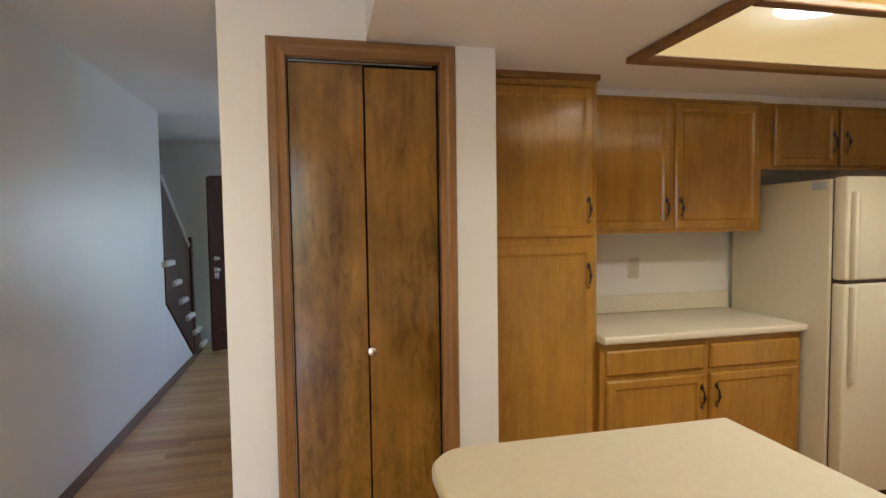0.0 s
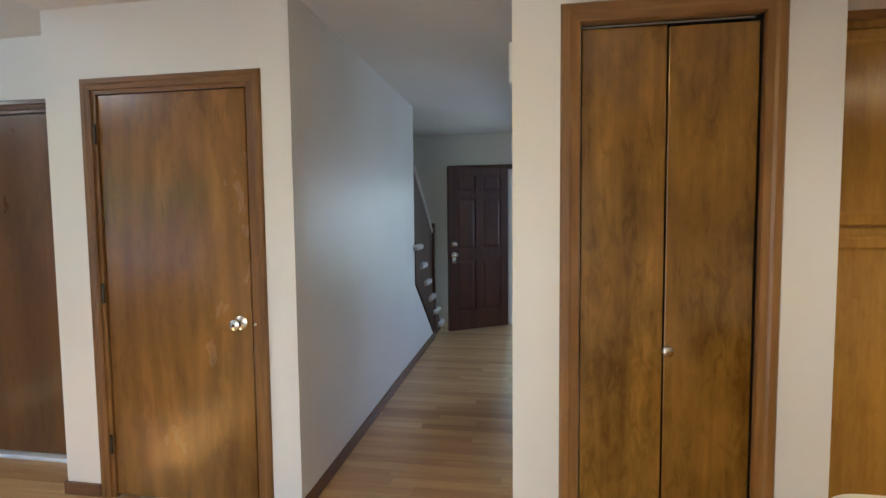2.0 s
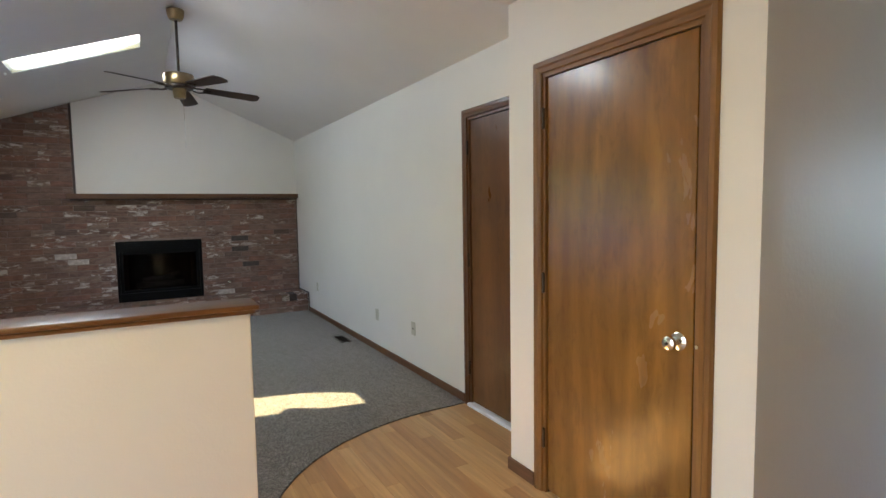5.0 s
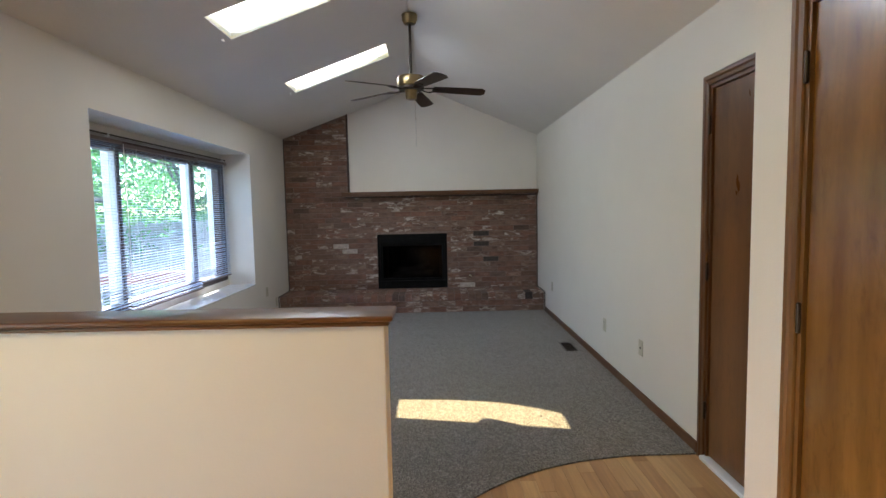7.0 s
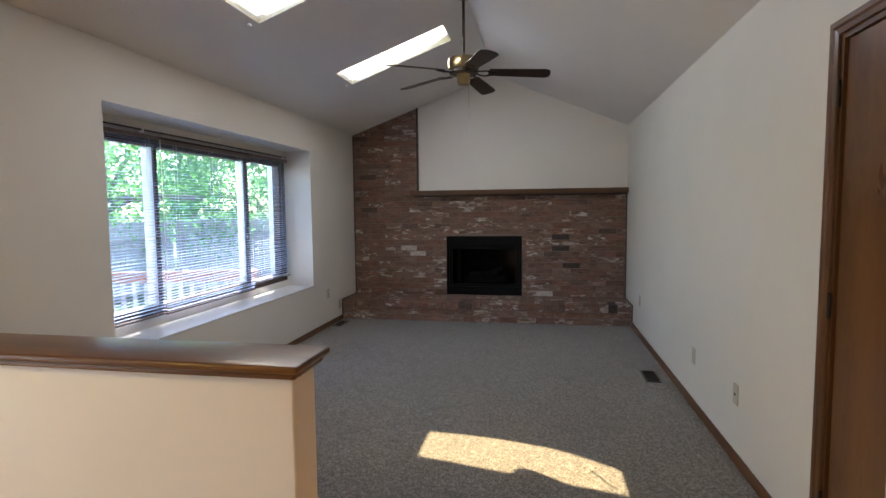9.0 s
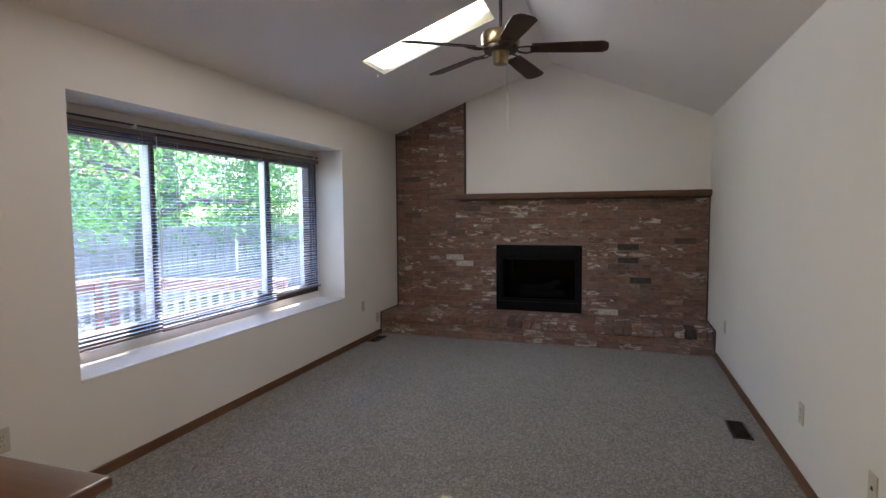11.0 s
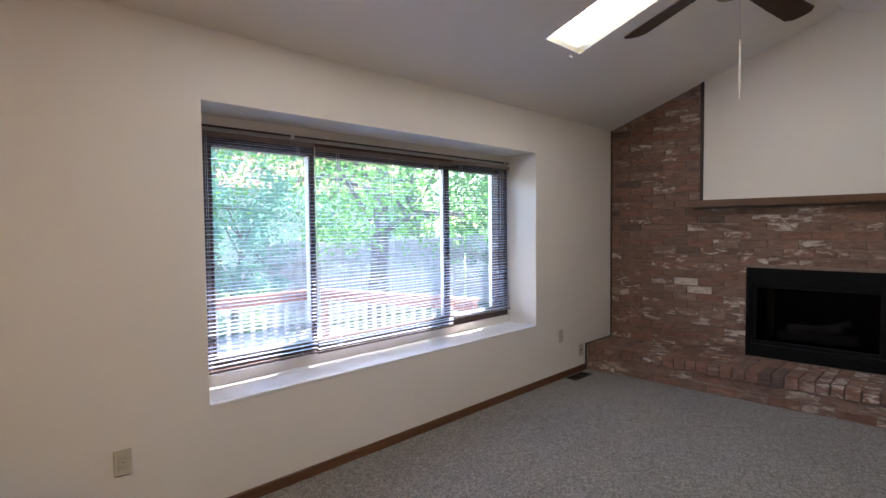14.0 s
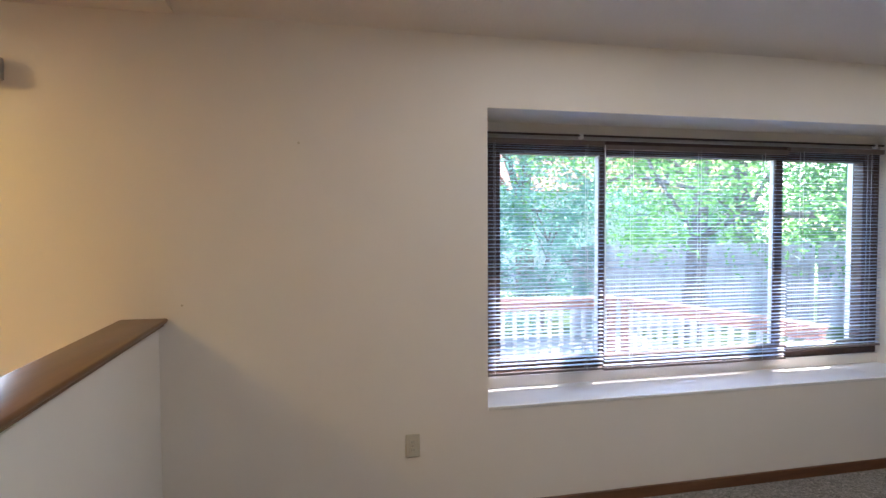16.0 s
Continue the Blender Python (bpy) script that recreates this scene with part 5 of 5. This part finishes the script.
part("balustrade_panel", prism([(5.365, 1.15), (6.28, 0.46), (6.28, 1.20), (5.365, 1.86)], SX1 - 0.04, SX1 - 0.005, "x"), M_STAIRWOOD, st, "dark wooden balustrade panel")
structure("wall_stair_back", boxes((-2.7, -2.56, YN + T, EY, -0.02, EAVE)), M_WALL, "grey-white wall behind the stairs", "wall")

HINGE, FREE = Vector((-0.695, EY - 0.055, 0)), Vector((-1.378, 6.66, 0))
DW = (FREE - HINGE).length
dm = Matrix.Translation(HINGE) @ Matrix.Rotation(math.atan2(FREE.y - HINGE.y, FREE.x - HINGE.x), 4, "Z")
ed = thing("door_entry", HINGE, "open dark mahogany six-panel front door", "door")
tagged(ed, kind="structure")


def on_door(name, bm, mat, parent, label="", smooth=False):
    bmesh.ops.transform(bm, matrix=dm, verts=bm.verts)
    bmesh.ops.recalc_face_normals(bm, faces=bm.faces)
    return part(name, bm, mat, parent, label, smooth)


# local axes: x from hinge to free edge, +y the room side that shows
DT = 0.044
rails = [(0.0, 0.24), (0.86, 1.00), (1.60, 1.70), (1.89, 1.985)]
frame_parts = [(0, 0.11, 0, DT, 0.004, 1.985), (DW - 0.11, DW, 0, DT, 0.004, 1.985), (DW / 2 - 0.05, DW / 2 + 0.05, 0, DT, 0.24, 1.89)]
frame_parts += [(0.11, DW - 0.11, 0.0005, DT - 0.0005, max(0.004, a), b) for a, b in rails]
leaf = on_door("door_leaf", soft(boxes(*frame_parts), 0.003, 1), M_ENTRY, ed)
for xa, xb in ((0.11, DW / 2 - 0.05), (DW / 2 + 0.05, DW - 0.11)):
    for za, zb in ((0.24, 0.86), (1.00, 1.60), (1.70, 1.89)):
        bm = bmesh.new()
        rings = []
        for inset, d in ((0.0, 0.012), (0.012, 0.010), (0.04, 0.004), (0.05, 0.004)):
            rings.append([bm.verts.new((x, DT - d, z)) for x, z in ((xa + inset, za + inset), (xb - inset, za + inset), (xb - inset, zb - inset), (xa + inset, zb - inset))])
        for p, q in zip(rings, rings[1:]):
            for i in range(4):
                bm.faces.new((p[i], p[(i + 1) % 4], q[(i + 1) % 4], q[i]))
        bm.faces.new(rings[-1])
        box(bm, xa, xb, 0.01, 0.02, za, zb)
        on_door("panel", bm, M_ENTRY, leaf)
for z, r in ((1.06, 0.028), (0.93, 0.033)):
    on_door("deadbolt" if r < 0.03 else "door_knob", lathe([(r, DT), (r, DT + 0.008), (r * 0.5, DT + 0.014), (r * 0.45, DT + 0.03), (r * 0.85, DT + 0.04), (r * 0.8, DT + 0.058), (r * 0.3, DT + 0.062)], (DW - 0.065, 0, z), "y", 18), M_NICKEL, leaf, "bright nickel lockset", True)
on_door("lock_plate", rbox(DW - 0.09, DW - 0.04, DT, DT + 0.01, 0.83, 0.90, 0.004, 2), M_NICKEL, leaf, "", True)
part("head_casing", soft(boxes((-1.45, -0.18, EY - 0.018, EY, 1.985, 2.045)), 0.004, 1), M_ENTRY, ed)
part("post", boxes((-0.69, -0.615, EY - 0.01, EY + 0.12, 0, 1.98)), M_VINYL, ed, "white painted post")
part("sill", soft(boxes((-1.455, -0.22, EY - 0.03, EY + T, 0.0, 0.02)), 0.004, 1), M_STEEL, ed)
side = thing("window_sidelight", (-0.46, EY, 0), "narrow white-framed glass sidelight beside the front door", "window")
tagged(side, kind="structure")
part("window_frame", boxes((-0.613, -0.585, EY + 0.02, EY + 0.09, 0.0, 1.98), (-0.29, -0.222, EY + 0.02, EY + 0.09, 0.0, 1.98), (-0.585, -0.29, EY + 0.02, EY + 0.09, 1.90, 1.98), (-0.585, -0.29, EY + 0.02, EY + 0.09, 0.0, 0.20)), M_VINYL, side)
g = part("pane", boxes((-0.585, -0.29, EY + 0.05, EY + 0.056, 0.2, 1.90)), M_GLASS, side)
g.visible_shadow = False

# Unseen front window, assumed from the bluish glow on the hall wall.
front = thing("window_front", (1.35, EY, 0.8), "unseen wide white-framed front window added to light the hall", "window")
tagged(front, kind="structure")
part("window_frame", boxes((0.45, 0.51, EY + 0.05, EY + 0.11, 0.8, 2.1), (2.19, 2.25, EY + 0.05, EY + 0.11, 0.8, 2.1), (0.51, 2.19, EY + 0.05, EY + 0.11, 2.04, 2.1), (0.51, 2.19, EY + 0.05, EY + 0.11, 0.8, 0.86)), M_VINYL, front)
g = part("pane", boxes((0.51, 2.19, EY + 0.07, EY + 0.076, 0.86, 2.04)), M_GLASS, front)
g.visible_shadow = False

dc = thing("door_chime", (PX0 - 0.02, 3.0, 2.1), "small white door chime box on the hall wall", "door chime")
part("cover", rbox(PX0 - 0.045, PX0 - 0.001, 2.95, 3.10, 2.03, 2.22, 0.008, 2), M_VINYL, dc)
th = thing("thermostat", (PX0 - 0.02, 4.5, 1.34), "small white thermostat on the hall wall", "thermostat")
part("cover", rbox(PX0 - 0.03, PX0 - 0.001, 4.42, 4.55, 1.275, 1.41, 0.006, 2), M_VINYL, th)

# Fixture is out of view; its form and place are assumed.
dl = thing("dining_ceiling_light", (-1.1, 0.3, EAVE), "unseen ceiling light, assumed as a round flush frosted glass bowl", "ceiling light")
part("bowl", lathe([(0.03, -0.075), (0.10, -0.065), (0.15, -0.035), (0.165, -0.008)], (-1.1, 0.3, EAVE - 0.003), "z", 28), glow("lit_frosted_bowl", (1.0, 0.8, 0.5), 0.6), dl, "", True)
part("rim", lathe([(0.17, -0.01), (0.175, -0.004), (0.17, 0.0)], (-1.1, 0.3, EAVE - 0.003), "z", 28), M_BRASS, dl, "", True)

# ---- outdoors ----
M_GRASS = plain("lawn_grass", (0.10, 0.16, 0.045), 0.95, 0, 0.5, 3.0, 0.8)
M_DECKWOOD = wood("red_deck_stain", (0.44, 0.20, 0.14), (0.32, 0.13, 0.09), "x", 0.6, 0.3, 40, 0, True)
M_DECKGREY = wood("weathered_deck_board", (0.50, 0.49, 0.48), (0.38, 0.37, 0.365), "x", 0.8, 0.3, 40, 0, True)
# Boards are lighter than weathered wood: glare over the fence, put into colour.
M_FENCE = wood("weathered_fence_board", (0.64, 0.62, 0.64), (0.50, 0.48, 0.50), "z", 0.9, 0.4, 40, 0, True)
M_BALUSTER = plain("white_baluster_paint", (0.5, 0.5, 0.5), 0.6, 0, 0.15, 8)
M_BARK = plain("tree_bark", (0.22, 0.19, 0.18), 0.95, 0, 0.5, 14, 0.8)
M_SIDING = plain("white_siding", (0.72, 0.72, 0.72), 0.7, 0, 0.08)
M_FARPANE = plain("far_window_glass", (0.24, 0.28, 0.33), 0.2, 0, 0.2, 3)
M_ROOF = plain("red_shingle_roof", (0.28, 0.10, 0.075), 0.9, 0, 0.3, 10, 0.5)
structure("ground", boxes((-400, 400, -400, -1.2, -0.9, -0.55), (-400, 400, 7.9, 400, -0.9, -0.25)), M_GRASS, "sunlit green lawn behind and before the house", "ground")


def leaf_material(name, c1, c2):
    m, nt, b = nodes_of(name, 0.55)
    ge = nt.nodes.new("ShaderNodeNewGeometry")
    c = ramp(nt, ge.outputs["Random Per Island"], [(0.0, c1), (1.0, c2)])
    nt.links.new(c, b.inputs["Base Color"])
    tr = nt.nodes.new("ShaderNodeBsdfTranslucent")
    nt.links.new(mix(nt, "MULTIPLY", 1.0, c, (1.35, 1.7, 1.35)), tr.inputs[0])
    mx = nt.nodes.new("ShaderNodeMixShader")
    mx.inputs[0].default_value = 0.6
    nt.links.new(b.outputs[0], mx.inputs[1])
    nt.links.new(tr.outputs[0], mx.inputs[2])
    nt.links.new(mx.outputs[0], nt.nodes["Material Output"].inputs[0])
    return m


M_LEAF = leaf_material("ash_leaf", (0.09, 0.21, 0.065), (0.20, 0.36, 0.12))
# Far trees: shade put into the colour, a darker copy of the ash leaf.
M_LEAF3 = leaf_material("shaded_leaf", (0.05, 0.14, 0.05), (0.12, 0.25, 0.10))
M_LEAF2 = leaf_material("blue_green_leaf", (0.10, 0.22, 0.20), (0.22, 0.36, 0.34))


def leaves(rnd, clumps, per, size):
    """Small pointed leaves scattered through uneven clumps."""
    verts, faces = [], []
    for c, r in clumps:
        for _ in range(per):
            d = Vector((rnd.gauss(0, 1), rnd.gauss(0, 1), rnd.gauss(0, 0.8)))
            p = c + d.normalized() * r * rnd.random() ** 0.45
            a = Vector((rnd.gauss(0, 1), rnd.gauss(0, 1), rnd.gauss(-0.4, 0.6))).normalized()
            b = a.orthogonal().normalized()
            b = Matrix.Rotation(rnd.uniform(0, 6.28), 3, a) @ b
            s = size * rnd.uniform(0.6, 1.3)
            k = len(verts)
            verts += [p, p + a * s * 0.5 + b * s * 0.22, p + a * s, p + a * s * 0.5 - b * s * 0.22]
            faces.append((k, k + 1, k + 2, k + 3))
    me = bpy.data.meshes.new("crown")
    me.from_pydata([tuple(v) for v in verts], [], faces)
    return me


def tree(at, height, spread, low, seed, mat, label, clump_n=34, per=110, size=0.17):
    rnd = random.Random(seed)
    at = Vector(at)
    ob = thing("tree", at, label, "tree")
    bm = bmesh.new()
    lean = Vector((rnd.uniform(-0.4, 0.4), rnd.uniform(-0.3, 0.3), 0))
    top = height * 0.72
    pts = [at + lean * (i / 6) ** 2 + Vector((rnd.uniform(-0.05, 0.05), rnd.uniform(-0.05, 0.05), top * i / 6)) for i in range(7)]
    for i in range(6):
        r0 = 0.16 * height / 6 * (1 - i / 7)
        tube([pts[i], pts[i + 1]], r0, 8, bm)
    clumps = []
    for i in range(9):
        a = rnd.uniform(0, 6.28)
        start = pts[2 + i % 4]
        end = at + Vector((math.cos(a) * spread * rnd.uniform(0.5, 0.9), math.sin(a) * spread * rnd.uniform(0.5, 0.9), rnd.uniform(low + 0.3, height * 0.9)))
        midp = (start + end) / 2 + Vector((0, 0, 0.25))
        tube([start, midp, end], 0.035 * height / 6, 6, bm)
        clumps.append((end, spread * 0.3))
    part("trunk", bm, M_BARK, ob, "", True)
    while len(clumps) < clump_n:
        a, r = rnd.uniform(0, 6.28), spread * rnd.random() ** 0.5
        z = rnd.uniform(low, height)
        r *= 1 - 0.5 * max(0, (z - low) / (height - low) - 0.5)
        clumps.append((at + Vector((math.cos(a) * r, math.sin(a) * r, z)), spread * rnd.uniform(0.14, 0.3)))
    me = leaves(rnd, clumps, per, size)
    me.materials.append(mat)
    cr = new("crown", me)
    cr.parent = ob
    cr.matrix_parent_inverse = Matrix.Translation(at).inverted()


tree((-9.8, -6.4, -0.55), 7.6, 3.2, 1.75, 1, M_LEAF, "broad ash tree with light green leaves by the fence", 62, 260, 0.105)
tree((-6.2, -9.5, -0.55), 9.0, 3.4, 0.8, 2, M_LEAF2, "dense blue-green tree behind the deck", 60, 240, 0.11)
tree((-3.0, -9.0, -0.55), 8.5, 3.2, 0.9, 3, M_LEAF2, "dark green shrubby tree beyond the lawn", 76, 320, 0.10)
tree((-13.5, -9.5, -0.55), 9.5, 3.8, 1.4, 5, M_LEAF3, "tall green tree beyond the fence", 84, 320, 0.125)
tree((-17.0, -6.0, -0.55), 9.0, 4.2, 1.3, 6, M_LEAF3, "wide green tree past the side fence", 90, 330, 0.13)
tree((-9.0, -13.0, -0.55), 11.0, 4.4, 0.5, 8, M_LEAF2, "large leafy tree in the far garden", 84, 300, 0.14)
tree((-20.5, -12.0, -0.55), 10.5, 4.8, 1.0, 24, M_LEAF3, "large shade tree in the next garden", 84, 300, 0.17)
tree((-7.3, -7.6, -0.55), 3.0, 1.2, 0.1, 21, M_LEAF2, "blue-green garden shrub at the end of the fence", 40, 150, 0.09)
tree((-5.4, -7.3, -0.55), 2.7, 1.2, 0.1, 22, M_LEAF2, "rounded blue-green shrub on the lawn", 40, 150, 0.09)
tree((-3.4, -7.4, -0.55), 3.0, 1.3, 0.1, 23, M_LEAF2, "leafy shrub at the edge of the lawn", 40, 150, 0.09)
tree((-1.6, 10.5, -0.25), 5.5, 2.6, 0.3, 9, M_LEAF, "leafy green tree before the front door", 50, 130, 0.18)
tree((0.8, 11.5, -0.25), 5.0, 2.4, 0.2, 10, M_LEAF, "leafy green tree near the front path", 50, 130, 0.18)

structure("pavement", boxes((-9.0, 1.5, -7.3, -3.45, -0.56, -0.50)), plain("pale_concrete", (0.42, 0.42, 0.43), 0.85, 0, 0.15, 2.0, 0.3), "pale sunlit concrete patio below the deck", "pavement")
# deck and railing
deck = thing("deck", (-4.5, -2.2, -0.2), "weathered wooden deck with red-stained railing", "deck")
part("deck_frame", boxes((-7.0, 0.0, -3.4, -1.02, -0.5, -0.21)), M_DECKGREY, deck)
bmk = boxes((-7.0, 0.0, 0, 0.136, 0, 0.028))
me = mesh_of("deck_board", bmk, M_DECKGREY)
for i in range(16):
    ob = new("deck_board", me)
    ob.parent = deck
    ob.location = Vector((0, -3.39 + i * 0.144, -0.208)) - deck.location


def railing(p, q, first=True):
    p, q = Vector(p), Vector(q)
    d = q - p
    n = Vector((-d.y, d.x, 0)).normalized()
    ang = math.atan2(d.y, d.x)
    L = d.length
    ob = thing("deck_railing", p, "red-stained wooden deck railing with white square balusters", "railing", "deck railings")
    m = Matrix.Translation(p) @ Matrix.Rotation(ang, 4, "Z")

    def put(nm, bm, mat=M_DECKWOOD):
        bmesh.ops.transform(bm, matrix=m, verts=bm.verts)
        return part(nm, bm, mat, ob)

    put("top_rail", soft(boxes((0, L, -0.07, 0.07, 0.89, 0.925)), 0.004, 1))
    put("rail", boxes((0, L, -0.02, 0.02, 0.80, 0.885)))
    put("rail", boxes((0, L, -0.02, 0.02, 0.08, 0.16)))
    k = max(2, int(L / 1.5) + 1)
    for i in range(k):
        x = 0.05 + (L - 0.1) * i / (k - 1)
        put("post", boxes((x - 0.045, x + 0.045, -0.045, 0.045, 0, 0.885)))
    nb = int(L / 0.13)
    for i in range(nb):
        x = 0.1 + (L - 0.2) * i / (nb - 1)
        put("baluster", boxes((x - 0.018, x + 0.018, -0.018, 0.018, 0.16, 0.80)), M_BALUSTER)


railing((-0.5, -3.35, -0.18), (-6.4, -3.25, -0.18))
railing((-6.48, -3.2, -0.18), (-7.0, -1.3, -0.18))


def fence(p, q, top, label):
    p, q = Vector(p), Vector(q)
    d = q - p
    L, ang = d.length, math.atan2(d.y, d.x)
    ob = thing("fence", p, label, "fence", "garden fences")
    rnd = random.Random(int(L * 10))
    m = Matrix.Translation(p) @ Matrix.Rotation(ang, 4, "Z")
    bm = boxes((0, L, 0.02, 0.06, 0.4, 0.49), (0, L, 0.02, 0.06, 1.3, 1.39))
    bmesh.ops.transform(bm, matrix=m, verts=bm.verts)
    part("rail", bm, M_FENCE, ob)
    me = mesh_of("board", prism([(0.003, 0), (0.142, 0), (0.142, top - 0.03), (0.118, top), (0.027, top), (0.003, top - 0.03)], -0.01, 0.01, "y"), M_FENCE)
    for i in range(int(L / 0.148)):
        b = new("board", me)
        b.parent = ob
        b.matrix_basis = Matrix.Rotation(ang, 4, "Z") @ Matrix.Translation((i * 0.148, rnd.uniform(-0.008, 0.008), rnd.uniform(-0.03, 0.02)))
    return ob


fence((-13.6, -7.5, -0.55), (-7.9, -7.55, -0.55), 1.72, "weathered grey board fence behind the garden")
fence((-13.5, -1.2, -0.55), (-13.6, -7.5, -0.55), 1.78, "weathered grey board fence at the side of the garden")

house = thing("neighbour_house", (-15, -19, -0.55), "white sided neighbouring house with red-brown roof", "house")
part("wall", boxes((-20, -10, -22, -16.5, -0.55, 3.0)), M_SIDING, house)
part("roof", prism([(-16.0, 2.9), (-19.2, 4.9), (-22.5, 2.9)], -20.4, -9.6, "x"), M_ROOF, house)
for x in (-18, -15, -12):
    w = part("window", boxes((x - 0.5, x + 0.5, -16.52, -16.46, 0.9, 2.1)), M_FARPANE, house)
    part("frame", boxes((x - 0.58, x + 0.58, -16.5, -16.47, 0.82, 0.9), (x - 0.58, x + 0.58, -16.5, -16.47, 2.1, 2.18)), M_VINYL, w)
# Slab out of view, added to stop sun leaking in past the ceilings.
structure("roof", boxes((VX, KX + 0.4, YS - 1.3, 8.1, 2.60, 2.70)), M_ROOF, "unseen roof slab blocking daylight over dining space and hall", "roof")

# ---- oak floor boards ----
random.seed(11)
BW = 0.0825
LENGTHS = (0.42, 0.61, 0.83, 1.07, 1.31)


def board_bm(length):
    bm = boxes((0.0005, length - 0.0005, 0.0004, BW - 0.0004, -0.0135, 0.0))
    top = [e for e in bm.edges if all(v.co.z > -0.001 for v in e.verts)]
    bmesh.ops.bevel(bm, geom=top, offset=0.0008, segments=1, affect="EDGES")
    return bm


BOARD_MESH = {l: mesh_of("plank", board_bm(l), M_PLANK) for l in LENGTHS}
oak = thing("floor_boards", (-1.0, 4.0, 0), "honey oak strip floor boards with a satin finish", "wood floor")
tagged(oak, kind="structure")
rest_v, rest_f = [], []
count = 0
y = 1.38
rows = []
while y < 7.42:
    rows.append(y)
    y += BW
for r in rows:
    # the stretch walked past: hall and the corner by the doors
    x_lo = -3.72 if r < YN else (-1.62 if r < 6.2 else -2.6)
    x_hi = PX0 + 0.06 if r > PY else 1.3
    x = x_lo - random.uniform(0, 0.5)
    while x < x_hi:
        l = random.choice(LENGTHS)
        wanted = (r > 1.9 and -1.5 < x + l / 2 < 0.0) or (r < 2.75 and x + l / 2 < -1.3)
        if wanted and count < 298 and x + l < x_hi + 0.12:
            ob = new("plank", BOARD_MESH[l])
            ob.parent = oak
            ob.location = Vector((x, r, 0)) - oak.location
            count += 1
        else:
            k = len(rest_v)
            a, b, c, d = x + 0.0005, min(x + l - 0.0005, x_hi + 0.1), r + 0.0004, r + BW - 0.0004
            rest_v += [(a, c, -0.0135), (b, c, -0.0135), (b, d, -0.0135), (a, d, -0.0135), (a, c, 0), (b, c, 0), (b, d, 0), (a, d, 0)]
            rest_f += [tuple(k + i for i in f) for f in ((4, 5, 6, 7), (0, 1, 5, 4), (1, 2, 6, 5), (2, 3, 7, 6), (3, 0, 4, 7))]
        x += l
y = YS
while y < 3.1:
    x = -2.6 if y < 1.37 else 1.3
    x -= random.uniform(0, 0.4)
    x = max(x, -2.56) if y < 1.37 else x
    while x < 3.4:
        l = random.choice(LENGTHS)
        k = len(rest_v)
        a, b, c, d = x + 0.0005, min(x + l - 0.0005, KX + 0.05), y + 0.0004, y + BW - 0.0004
        z = -0.0008
        rest_v += [(a, c, -0.0135), (b, c, -0.0135), (b, d, -0.0135), (a, d, -0.0135), (a, c, z), (b, c, z), (b, d, z), (a, d, z)]
        rest_f += [tuple(k + i for i in f) for f in ((4, 5, 6, 7), (0, 1, 5, 4), (1, 2, 6, 5), (2, 3, 7, 6), (3, 0, 4, 7))]
        x += l
    y += BW
me = bpy.data.meshes.new("planks")
me.from_pydata(rest_v, [], rest_f)
me.materials.append(M_PLANK)
ob = new("planks", me)
ob.parent = oak
ob.matrix_parent_inverse = Matrix.Translation(oak.location).inverted()
tagged(ob, "honey oak strip floor boards", kind="stuff")
